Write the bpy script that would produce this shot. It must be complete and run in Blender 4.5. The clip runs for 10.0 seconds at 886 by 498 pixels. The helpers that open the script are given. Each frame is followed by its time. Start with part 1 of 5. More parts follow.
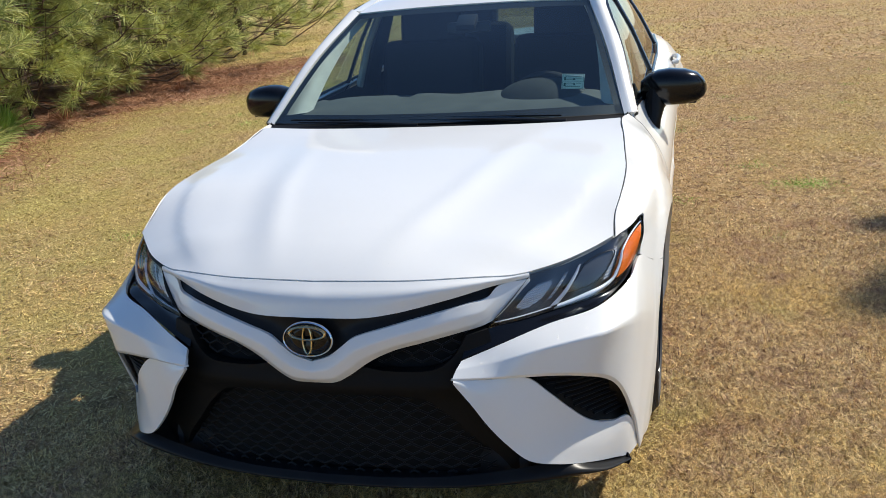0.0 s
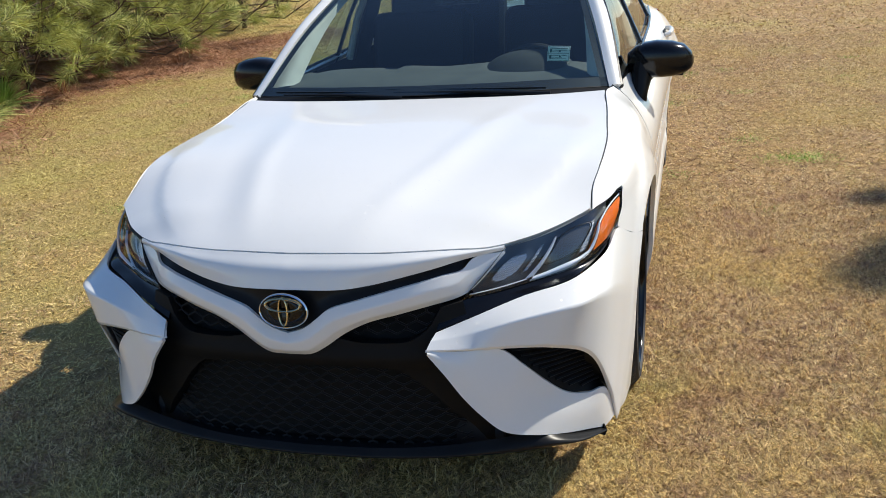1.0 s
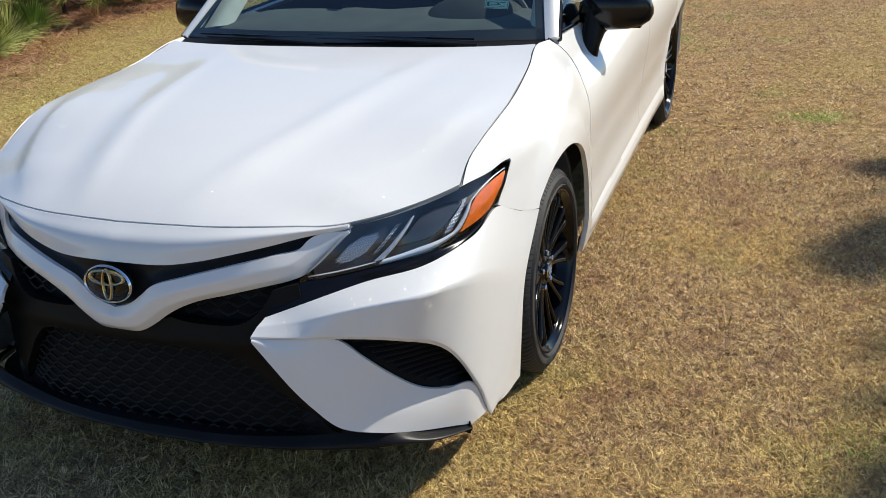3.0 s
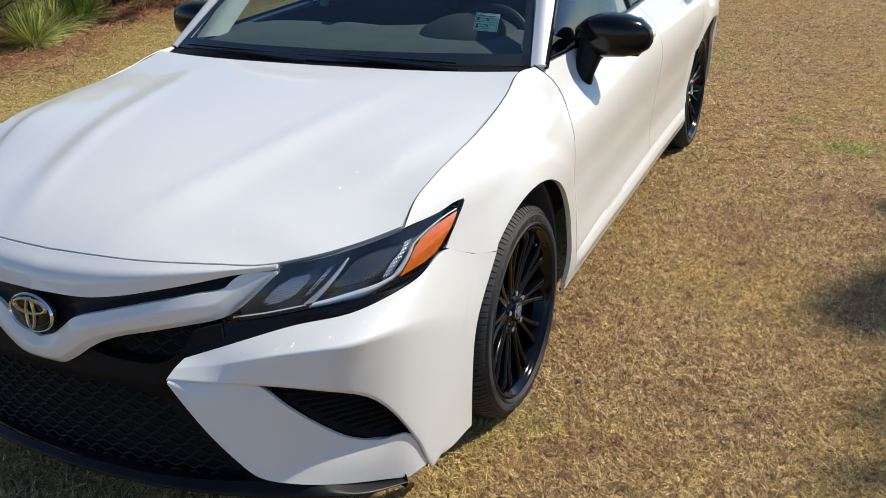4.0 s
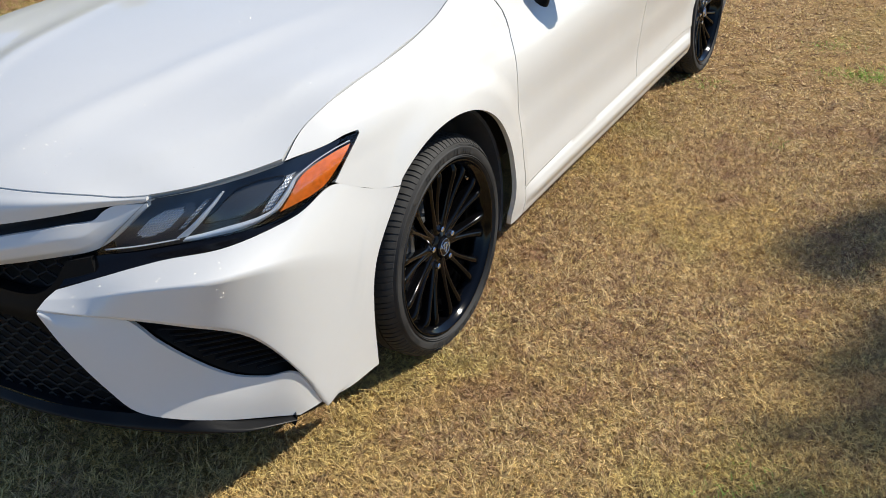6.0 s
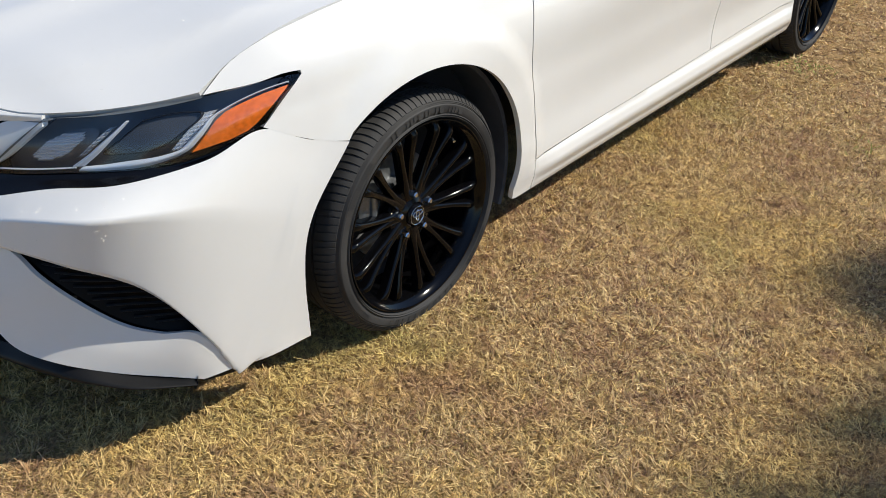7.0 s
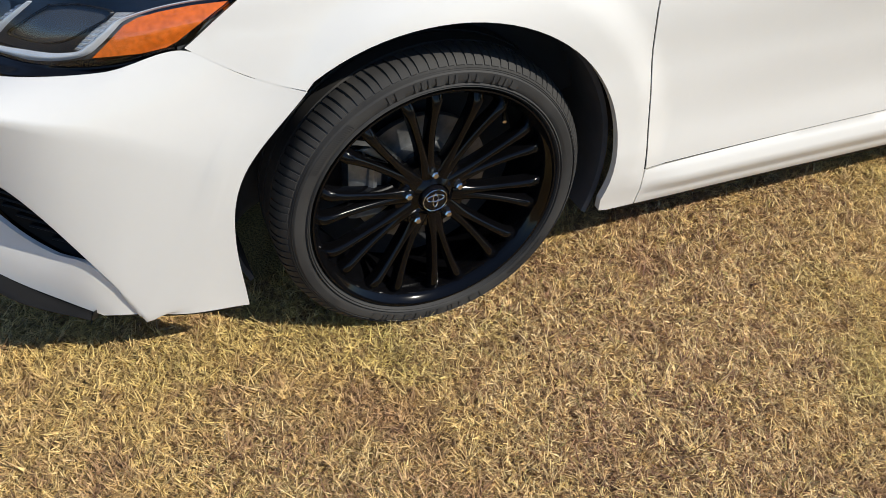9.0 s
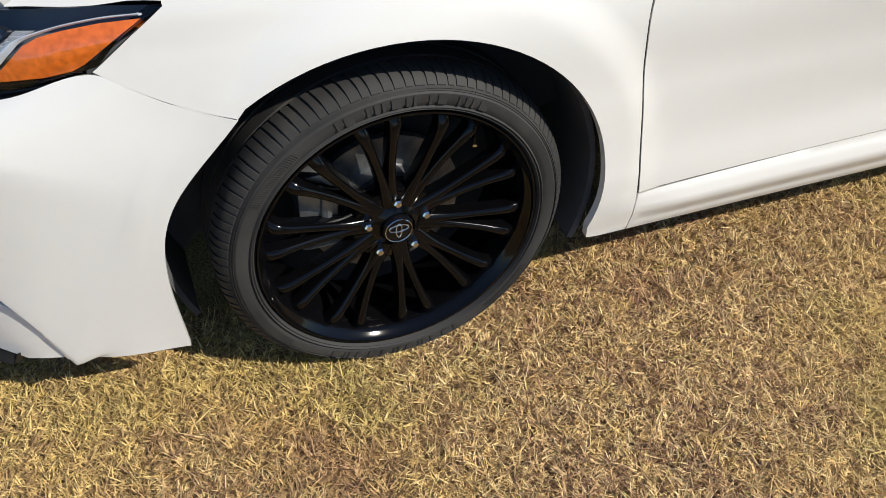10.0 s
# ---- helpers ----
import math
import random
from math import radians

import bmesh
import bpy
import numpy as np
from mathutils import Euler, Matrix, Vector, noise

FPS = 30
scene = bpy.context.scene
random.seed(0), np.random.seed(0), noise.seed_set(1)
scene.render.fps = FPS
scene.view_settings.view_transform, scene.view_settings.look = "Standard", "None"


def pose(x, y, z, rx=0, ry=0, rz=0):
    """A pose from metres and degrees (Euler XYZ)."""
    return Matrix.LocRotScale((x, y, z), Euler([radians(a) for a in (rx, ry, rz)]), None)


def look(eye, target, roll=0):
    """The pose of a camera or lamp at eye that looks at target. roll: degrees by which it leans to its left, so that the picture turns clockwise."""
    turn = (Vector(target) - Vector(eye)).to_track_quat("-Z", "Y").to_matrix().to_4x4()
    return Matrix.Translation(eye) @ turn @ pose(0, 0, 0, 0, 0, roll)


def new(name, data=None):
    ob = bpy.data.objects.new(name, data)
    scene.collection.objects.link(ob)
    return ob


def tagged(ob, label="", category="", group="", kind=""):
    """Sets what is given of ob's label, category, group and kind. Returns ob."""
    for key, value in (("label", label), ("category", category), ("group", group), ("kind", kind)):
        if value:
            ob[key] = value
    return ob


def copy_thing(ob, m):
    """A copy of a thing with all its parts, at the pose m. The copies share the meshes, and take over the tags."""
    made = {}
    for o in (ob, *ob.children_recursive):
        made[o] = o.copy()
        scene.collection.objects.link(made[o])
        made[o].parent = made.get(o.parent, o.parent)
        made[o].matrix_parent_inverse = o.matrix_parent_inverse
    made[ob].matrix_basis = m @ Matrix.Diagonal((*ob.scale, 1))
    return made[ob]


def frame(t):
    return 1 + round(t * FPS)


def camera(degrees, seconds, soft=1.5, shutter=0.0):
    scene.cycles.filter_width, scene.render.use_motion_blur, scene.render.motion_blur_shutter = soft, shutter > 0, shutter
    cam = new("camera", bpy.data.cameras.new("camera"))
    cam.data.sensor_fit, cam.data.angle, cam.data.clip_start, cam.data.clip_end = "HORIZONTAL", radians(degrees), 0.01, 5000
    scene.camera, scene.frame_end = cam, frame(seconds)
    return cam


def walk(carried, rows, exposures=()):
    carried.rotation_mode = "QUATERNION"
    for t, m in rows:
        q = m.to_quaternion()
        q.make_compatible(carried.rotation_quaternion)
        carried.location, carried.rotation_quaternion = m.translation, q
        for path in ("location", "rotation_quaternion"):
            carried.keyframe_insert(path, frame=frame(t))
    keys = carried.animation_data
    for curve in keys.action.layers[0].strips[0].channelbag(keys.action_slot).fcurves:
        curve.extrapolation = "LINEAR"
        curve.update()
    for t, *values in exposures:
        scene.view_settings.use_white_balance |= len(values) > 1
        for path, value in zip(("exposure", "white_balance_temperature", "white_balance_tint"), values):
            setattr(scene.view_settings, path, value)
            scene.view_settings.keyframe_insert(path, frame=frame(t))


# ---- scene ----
from mathutils.geometry import delaunay_2d_cdt

cam = camera(53.9, 10.0, 0.45)
PATH = [
    (0, (0.942, -2.89, 1.576), (0.414, -1.068, 0.941), -4.6),
    (0.5, (0.959, -2.882, 1.575), (0.438, -1.068, 0.913), -4.6),
    (1, (1.018, -2.876, 1.566), (0.481, -1.077, 0.877), -4.7),
    (1.5, (1.075, -2.841, 1.549), (0.524, -1.075, 0.789), -5.6),
    (2, (1.154, -2.689, 1.534), (0.582, -0.962, 0.702), -5.4),
    (2.5, (1.264, -2.528, 1.54), (0.668, -0.81, 0.708), -4.6),
    (2.7, (1.347, -2.494, 1.545), (0.717, -0.784, 0.72), -4.2),
    (3.8, (1.673, -2.263, 1.572), (0.894, -0.616, 0.747), -3.2),
    (4, (1.672, -2.192, 1.586), (0.874, -0.551, 0.767), -2.7),
    (4.5, (1.696, -2.072, 1.583), (0.826, -0.466, 0.769), -3.0),
    (5, (1.796, -2.053, 1.588), (0.861, -0.485, 0.772), -3.3),
    (5.5, (1.916, -2.018, 1.585), (0.98, -0.471, 0.731), -3.6),
    (6, (2.004, -1.904, 1.553), (1.094, -0.411, 0.582), -3.8),
    (6.2, (2.026, -1.835, 1.535), (1.118, -0.367, 0.525), -3.5),
    (7.3, (2.191, -1.295, 1.445), (0.992, -0.106, 0.374), 0.8),
    (7.5, (2.203, -1.203, 1.44), (0.93, -0.089, 0.372), 0.6),
    (8, (2.123, -0.965, 1.384), (0.818, -0.017, 0.201), 2.1),
    (8.5, (2.09, -0.779, 1.365), (0.764, 0.035, 0.108), 3.3),
    (9, (2.131, -0.582, 1.379), (0.75, 0.077, 0.092), 3.8),
    (9.5, (2.116, -0.453, 1.387), (0.711, 0.084, 0.069), 2.0),
    (10, (1.971, -0.396, 1.357), (0.612, 0.198, 0.015), 3.1),
]
EXPOSURES = [(0.0, 0.28), (1.5, 0.28), (2.5, 0.20), (4.0, 0.02), (6.0, 0.03), (8.0, 0.0), (10.0, 0.0)]
walk(cam, [(t, look(eye, target, roll)) for t, eye, target, roll in PATH], EXPOSURES)

# ---- world and sun ----
SUN = Vector((0.81, 0.75, 1.0)).normalized()
world = bpy.data.worlds.new("sky")
scene.world = world
world.use_nodes = True
wn = world.node_tree
sky = wn.nodes.new("ShaderNodeTexSky")
sky.sky_type = "NISHITA"
sky.sun_disc = False
sky.sun_elevation = math.asin(SUN.z)
sky.sun_rotation = math.atan2(SUN.x, SUN.y)
sky.air_density, sky.dust_density, sky.ozone_density = 1.0, 0.1, 6.0
wn.links.new(sky.outputs[0], wn.nodes["Background"].inputs[0])
wn.nodes["Background"].inputs[1].default_value = 0.135
sun = new("sun", bpy.data.lights.new("sun", "SUN"))
sun.data.energy, sun.data.angle, sun.data.color = 5.2, radians(0.53), (1.0, 0.94, 0.82)
sun.matrix_world = look(SUN * 30, (0, 0, 0))


# ---- materials ----
class Nodes:
    """A small builder for a principled material."""

    def __init__(self, name, color=(0.5, 0.5, 0.5), rough=0.5, metal=0.0):
        self.mat = bpy.data.materials.new(name)
        self.mat.use_nodes = True
        self.tree = self.mat.node_tree
        self.bsdf = self.tree.nodes["Principled BSDF"]
        self.put("Base Color", (*color, 1)).put("Roughness", rough).put("Metallic", metal)
        self.coords = None

    def put(self, key, value):
        self.bsdf.inputs[key].default_value = value
        return self

    def node(self, kind, **values):
        n = self.tree.nodes.new(kind)
        for key, value in values.items():
            n.inputs[key.replace("_", " ")].default_value = value
        return n

    def link(self, a, b):
        self.tree.links.new(a, b)
        return self

    def place(self):
        if self.coords is None:
            self.coords = self.tree.nodes.new("ShaderNodeTexCoord").outputs["Object"]
        return self.coords

    def noise(self, scale, detail=4.0, rough=0.55, stretch=None):
        n = self.node("ShaderNodeTexNoise", Scale=scale, Detail=detail, Roughness=rough)
        src = self.place()
        if stretch:
            m = self.tree.nodes.new("ShaderNodeMapping")
            m.inputs["Scale"].default_value = stretch
            self.link(src, m.inputs[0])
            src = m.outputs[0]
        self.link(src, n.inputs["Vector"])
        return n.outputs["Fac"]

    def ramp(self, fac, *stops):
        n = self.tree.nodes.new("ShaderNodeValToRGB")
        while len(n.color_ramp.elements) < len(stops):
            n.color_ramp.elements.new(0.5)
        for e, (at, color) in zip(n.color_ramp.elements, stops):
            e.position, e.color = at, (*color, 1)
        self.link(fac, n.inputs[0])
        return n.outputs[0]

    def span(self, fac, low, high, a=0.0, b=1.0):
        n = self.node("ShaderNodeMapRange")
        n.inputs["From Min"].default_value, n.inputs["From Max"].default_value = a, b
        n.inputs["To Min"].default_value, n.inputs["To Max"].default_value = low, high
        self.link(fac, n.inputs["Value"])
        return n.outputs[0]

    def mix(self, fac, a, b, blend="MIX"):
        n = self.tree.nodes.new("ShaderNodeMix")
        n.data_type, n.blend_type = "RGBA", blend
        for value, slot in ((fac, n.inputs[0]), (a, n.inputs[6]), (b, n.inputs[7])):
            if isinstance(value, (int, float)):
                slot.default_value = value
            elif isinstance(value, tuple):
                slot.default_value = (*value, 1)
            else:
                self.link(value, slot)
        return n.outputs[2]

    def color(self, out):
        return self.link(out, self.bsdf.inputs["Base Color"])

    def rough(self, out):
        return self.link(out, self.bsdf.inputs["Roughness"])

    def bump(self, out, strength, distance=0.01):
        n = self.node("ShaderNodeBump", Strength=strength, Distance=distance)
        self.link(out, n.inputs["Height"])
        return self.link(n.outputs[0], self.bsdf.inputs["Normal"])


def make_paint():
    n = Nodes("white_paint", (0.72, 0.715, 0.70), 0.38)
    n.put("Coat Weight", 0.8).put("Coat Roughness", 0.03).put("Specular IOR Level", 0.2)
    dust = n.noise(2.3, 5)
    fine = n.noise(60, 3)
    n.color(n.mix(n.span(fine, 0, 0.35), n.ramp(dust, (0.3, (0.72, 0.715, 0.695)), (0.75, (0.69, 0.683, 0.66))), (0.74, 0.735, 0.715)))
    n.rough(n.span(dust, 0.32, 0.46))
    return n.mat


def make_black_plastic(name, tone, rough, grain=900.0, strength=0.12):
    n = Nodes(name, (tone, tone, tone * 1.05), rough)
    n.put("Specular IOR Level", 0.12)
    big = n.noise(9, 4)
    n.color(n.ramp(big, (0.3, (tone * 0.8, tone * 0.82, tone * 0.88)), (0.75, (tone * 1.25, tone * 1.25, tone * 1.3))))
    n.rough(n.span(big, rough * 0.85, min(1.0, rough * 1.2)))
    n.bump(n.noise(grain, 2), strength, 0.001)
    return n.mat


def make_gloss_black():
    n = Nodes("gloss_black", (0.004, 0.004, 0.005), 0.09)
    n.put("Specular IOR Level", 0.32)
    n.rough(n.span(n.noise(14, 4), 0.10, 0.22))
    return n.mat


def make_rubber():
    n = Nodes("tyre_rubber", (0.02, 0.02, 0.02), 0.72)
    dust = n.noise(7, 6)
    n.color(n.ramp(dust, (0.3, (0.016, 0.016, 0.017)), (0.62, (0.034, 0.033, 0.032)), (0.85, (0.075, 0.068, 0.058))))
    n.rough(n.span(dust, 0.6, 0.85))
    n.bump(n.noise(420, 3), 0.2, 0.001)
    return n.mat


def make_glass(name, tint, gloss=0.02, ior=1.45):
    """Clear glass: see-through with a gloss that grows towards grazing views."""
    mat = bpy.data.materials.new(name)
    mat.use_nodes = True
    t = mat.node_tree
    t.nodes.remove(t.nodes["Principled BSDF"])
    clear, shiny = t.nodes.new("ShaderNodeBsdfTransparent"), t.nodes.new("ShaderNodeBsdfGlossy")
    clear.inputs[0].default_value = (*tint, 1)
    shiny.inputs["Roughness"].default_value = gloss
    facing, steep, amount = t.nodes.new("ShaderNodeLayerWeight"), t.nodes.new("ShaderNodeMath"), t.nodes.new("ShaderNodeMapRange")
    facing.inputs["Blend"].default_value = 0.5
    steep.operation = "POWER"
    steep.inputs[1].default_value = 5.0
    amount.inputs["To Min"].default_value = ((ior - 1) / (ior + 1)) ** 2
    mix = t.nodes.new("ShaderNodeMixShader")
    t.links.new(facing.outputs["Facing"], steep.inputs[0])
    t.links.new(steep.outputs[0], amount.inputs["Value"])
    t.links.new(amount.outputs[0], mix.inputs[0])
    t.links.new(clear.outputs[0], mix.inputs[1])
    t.links.new(shiny.outputs[0], mix.inputs[2])
    t.links.new(mix.outputs[0], t.nodes["Material Output"].inputs[0])
    return mat


def make_chrome(name="chrome", color=(0.72, 0.73, 0.74), rough=0.08):
    n = Nodes(name, color, rough, 1.0)
    n.rough(n.span(n.noise(30, 3), rough * 0.7, rough * 1.8))
    return n.mat


def make_plain(name, color, rough=0.5, metal=0.0, vary=0.15, scale=12.0, **extra):
    n = Nodes(name, color, rough, metal)
    f = n.noise(scale, 5)
    lo, hi = tuple(c * (1 - vary) for c in color), tuple(min(1, c * (1 + vary)) for c in color)
    n.color(n.ramp(f, (0.3, lo), (0.75, hi)))
    n.rough(n.span(f, rough * 0.85, min(1, rough * 1.15)))
    for key, value in extra.items():
        n.put(key.replace("_", " "), value)
    return n.mat


def make_soil():
    """Thatch under the blades: dry straw with green patches, and the brown needle litter of the pine bed."""
    n = Nodes("dry_turf", (0.2, 0.15, 0.08), 0.95)
    n.put("Specular IOR Level", 0.1)
    fine, mid, wide = n.noise(160, 6, 0.7), n.noise(9, 5, 0.65), n.noise(0.55, 4)
    straw = n.ramp(fine, (0.30, (0.085, 0.05, 0.027)), (0.47, (0.46, 0.29, 0.135)), (0.70, (0.80, 0.56, 0.27)))
    green = n.ramp(fine, (0.30, (0.075, 0.056, 0.024)), (0.47, (0.40, 0.31, 0.11)), (0.70, (0.70, 0.56, 0.21)))
    straw = n.mix(n.span(mid, 0, 0.85, 0.42, 0.68), straw, n.ramp(fine, (0.3, (0.04, 0.022, 0.018)), (0.7, (0.24, 0.14, 0.085))))
    lean = n.tree.nodes.new("ShaderNodeSeparateXYZ")
    n.link(n.place(), lean.inputs[0])
    greener = n.tree.nodes.new("ShaderNodeMath")
    greener.operation = "ADD"
    n.link(n.span(lean.outputs["X"], 0.16, 0.0, -3.5, 1.0), greener.inputs[0])
    n.link(wide, greener.inputs[1])
    turf = n.mix(n.span(greener.outputs[0], 0, 0.9, 0.46, 0.68), straw, green)
    litter = n.ramp(n.noise(70, 6, 0.7), (0.3, (0.07, 0.032, 0.018)), (0.5, (0.27, 0.13, 0.07)), (0.75, (0.50, 0.29, 0.17)))
    sep = n.tree.nodes.new("ShaderNodeSeparateXYZ")
    n.link(n.place(), sep.inputs[0])
    edge = n.tree.nodes.new("ShaderNodeMath")
    edge.operation = "ADD"
    n.link(sep.outputs["X"], edge.inputs[0])
    n.link(n.span(n.noise(0.9, 5), -1.6, 1.6), edge.inputs[1])
    far = n.tree.nodes.new("ShaderNodeMath")
    far.operation = "ADD"
    n.link(sep.outputs["Y"], far.inputs[0])
    n.link(n.span(n.noise(0.7, 5), -1.5, 1.5), far.inputs[1])
    under = n.tree.nodes.new("ShaderNodeMath")
    under.operation = "MULTIPLY"
    n.link(n.span(edge.outputs[0], 1, 0, -5.7, -4.7), under.inputs[0])
    n.link(n.span(far.outputs[0], 1, 0, 11.2, 12.4), under.inputs[1])
    n.color(n.mix(under.outputs[0], turf, litter))
    n.bump(fine, 0.8, 0.02)
    return n.mat


def make_blades(name, stops, patch, brown=(0.24, 0.135, 0.085), tuft_shade=0.0, olive=None):
    n = Nodes(name, stops[0][1], 0.6)
    n.put("Specular IOR Level", 0.28)
    geo = n.tree.nodes.new("ShaderNodeNewGeometry")
    base = n.ramp(geo.outputs["Random Per Island"], *stops)
    wide = n.noise(0.75, 4)
    spot, tuft = n.noise(8, 5, 0.65), n.noise(13, 4, 0.6, (1, 1, 0.2))
    base = n.mix(n.span(wide, 0, 0.8, 0.47, 0.60), base, patch)
    base = n.mix(n.span(n.noise(2.6, 4), 0, 0.45, 0.54, 0.66), base, brown)
    base = n.mix(n.span(tuft, 0, 0.65, 0.55, 0.68), base, patch)
    base = n.mix(n.span(spot, 0, 0.48, 0.52, 0.70), base, brown)
    # hand-sized darker mottles: shade between tufts, put into the blade colour
    base = n.mix(n.span(n.noise(27, 3, 0.6), tuft_shade * 0.8, 0, 0.36, 0.50), base, tuple(c * 0.55 for c in brown))
    if olive:
        sep = n.tree.nodes.new("ShaderNodeSeparateXYZ")
        n.link(n.place(), sep.inputs[0])
        both_ = n.tree.nodes.new("ShaderNodeMath")
        both_.operation = "ADD"
        n.link(n.span(sep.outputs["X"], 0.16, -0.05, -3.5, 1.0), both_.inputs[0])
        n.link(n.noise(1.7, 5, 0.6), both_.inputs[1])
        base = n.mix(n.span(both_.outputs[0], 0, 0.75, 0.50, 0.74), base, olive)
    # finer dark dots, likewise painted as the shadow among clumps
    base = n.mix(n.span(n.noise(70, 3, 0.6), tuft_shade, 0, 0.36, 0.56), base, tuple(c * 0.28 for c in brown))
    n.color(base)
    through_ = n.tree.nodes.new("ShaderNodeBsdfTranslucent")
    n.link(base, through_.inputs[0])
    both = n.tree.nodes.new("ShaderNodeMixShader")
    both.inputs[0].default_value = 0.14
    n.link(n.bsdf.outputs[0], both.inputs[1])
    n.link(through_.outputs[0], both.inputs[2])
    n.link(both.outputs[0], n.tree.nodes["Material Output"].inputs[0])
    return n.mat


PAINT = make_paint()
BLACK = make_black_plastic("textured_black_plastic", 0.006, 0.55)
SATIN = make_black_plastic("satin_black_plastic", 0.012, 0.3, 400, 0.04)
GLOSS = make_gloss_black()
MESH = make_black_plastic("mesh_black_plastic", 0.011, 0.5, 400, 0.04)
ALLOY = make_plain("black_alloy_paint", (0.0025, 0.0025, 0.003), 0.10, 0.0, 0.2, 20, Specular_IOR_Level=0.27)
LINER = make_black_plastic("arch_liner_felt", 0.085, 0.8)
# near-black that paints the unlit depth behind the mesh
VOID = make_plain("grille_shade_black", (0.0012, 0.0012, 0.0014), 0.9)
# colours the underbody parts, and paints shade in gaps, recesses and wheels
DARK = make_plain("shade_and_underbody_black", (0.018, 0.019, 0.022), 0.9)
RUBBER = make_rubber()
GLASS = make_glass("windscreen_glass", (0.60, 0.76, 0.75), 0.015, 1.85)
SIDEGLASS = make_glass("side_window_glass", (0.72, 0.80, 0.77), 0.015, 2.0)
REARGLASS = make_glass("dark_rear_glass", (0.22, 0.26, 0.25), 0.015, 1.6)
LENS = make_glass("headlight_lens", (0.90, 0.93, 0.95), 0.03, 1.6)
CHROME = make_chrome()
GOLD = make_chrome("pale_gold_chrome", (0.62, 0.52, 0.32), 0.16)
SILVER = make_plain("silver_trim", (0.70, 0.74, 0.80), 0.3, 0.3)
LAMPGREY = make_plain("lamp_housing_grey", (0.11, 0.12, 0.135), 0.35)
REFLECTOR = make_plain("lamp_reflector", (0.75, 0.78, 0.82), 0.18, 0.6)
PROJECTOR = make_plain("projector_glass", (0.05, 0.056, 0.065), 0.12)
FRIT = make_plain("black_glass_border", (0.004, 0.0045, 0.006), 0.5)
DASH = make_plain("dashboard_grain", (0.075, 0.082, 0.082), 0.7)
STEEL = make_plain("brake_steel", (0.26, 0.27, 0.28), 0.42, 0.8, 0.3, 40)
AMBER = make_plain("amber_reflector", (0.78, 0.155, 0.012), 0.25, 0.0, 0.28, 110, Coat_Weight=0.8, Coat_Roughness=0.05)
CABIN = make_plain("dark_cabin_trim", (0.022, 0.022, 0.024), 0.65)
SEAT = make_plain("black_seat_cloth", (0.016, 0.016, 0.018), 0.85)
HEADLINER = make_plain("pale_grey_trim", (0.52, 0.52, 0.49), 0.8)
PAPER = make_plain("pale_green_paper", (0.55, 0.70, 0.60), 0.6)
INK = make_plain("dark_green_ink", (0.05, 0.12, 0.09), 0.6)
DROP = make_plain("water", (1.0, 1.0, 1.0), 0.12, 0.0, 0.0, 12.0, IOR=1.33, Transmission_Weight=1.0)
REDTAIL = make_plain("red_lens", (0.30, 0.01, 0.012), 0.15)
SOIL = make_soil()
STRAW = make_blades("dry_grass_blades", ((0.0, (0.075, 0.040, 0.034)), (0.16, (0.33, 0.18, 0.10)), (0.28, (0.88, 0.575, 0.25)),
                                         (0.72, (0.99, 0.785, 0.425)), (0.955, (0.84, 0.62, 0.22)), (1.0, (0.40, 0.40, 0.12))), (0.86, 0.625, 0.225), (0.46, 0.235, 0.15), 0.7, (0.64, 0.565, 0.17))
NEEDLE = make_blades("pine_needles", ((0.0, (0.04, 0.065, 0.02)), (0.30, (0.21, 0.27, 0.065)), (0.70, (0.62, 0.64, 0.20)), (1.0, (0.92, 0.84, 0.40))), (0.52, 0.53, 0.15), (0.07, 0.12, 0.035))
FRESH = make_blades("fresh_green_needles", ((0.0, (0.10, 0.17, 0.03)), (0.5, (0.28, 0.46, 0.08)), (1.0, (0.58, 0.70, 0.20))), (0.34, 0.50, 0.10), (0.5, 0.42, 0.15))
RUSTY = make_blades("rusty_dead_needles", ((0.0, (0.22, 0.08, 0.035)), (1.0, (0.55, 0.24, 0.11))), (0.4, 0.17, 0.08))
LITTER = make_blades("fallen_pine_needles", ((0.0, (0.12, 0.055, 0.032)), (0.5, (0.42, 0.205, 0.11)), (1.0, (0.78, 0.48, 0.30))), (0.34, 0.16, 0.085))
BARK = make_plain("pine_bark", (0.10, 0.06, 0.04), 0.95, 0.0, 0.5, 30)


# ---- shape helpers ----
def spline(xs, ys, x):
    """A smooth curve through the knots (cubic Hermite with finite-difference slopes)."""
    xs, ys, x = np.asarray(xs, float), np.asarray(ys, float), np.asarray(x, float)
    h = np.diff(xs)
    d = np.diff(ys) / h
    m = np.empty(len(xs))
    m[0], m[-1] = d[0], d[-1]
    m[1:-1] = (d[:-1] * h[1:] + d[1:] * h[:-1]) / (h[:-1] + h[1:])
    flat = d[:-1] * d[1:] <= 0
    m[1:-1][flat] *= 0.35
    c = np.clip(x, xs[0], xs[-1])
    i = np.clip(np.searchsorted(xs, c) - 1, 0, len(h) - 1)
    t = (c - xs[i]) / h[i]
    return ((2 * t**3 - 3 * t**2 + 1) * ys[i] + (t**3 - 2 * t**2 + t) * h[i] * m[i]
            + (3 * t**2 - 2 * t**3) * ys[i + 1] + (t**3 - t**2) * h[i] * m[i + 1])


def glide(points, n):
    """n points at even steps along a smooth curve through the points."""
    p = np.asarray(points, float)
    s = np.r_[0, np.cumsum(np.linalg.norm(np.diff(p, axis=0), axis=1))]
    s = s + np.arange(len(s)) * 1e-6
    at = np.linspace(0, s[-1], n)
    return np.stack([spline(s, p[:, k], at) for k in range(p.shape[1])], 1)


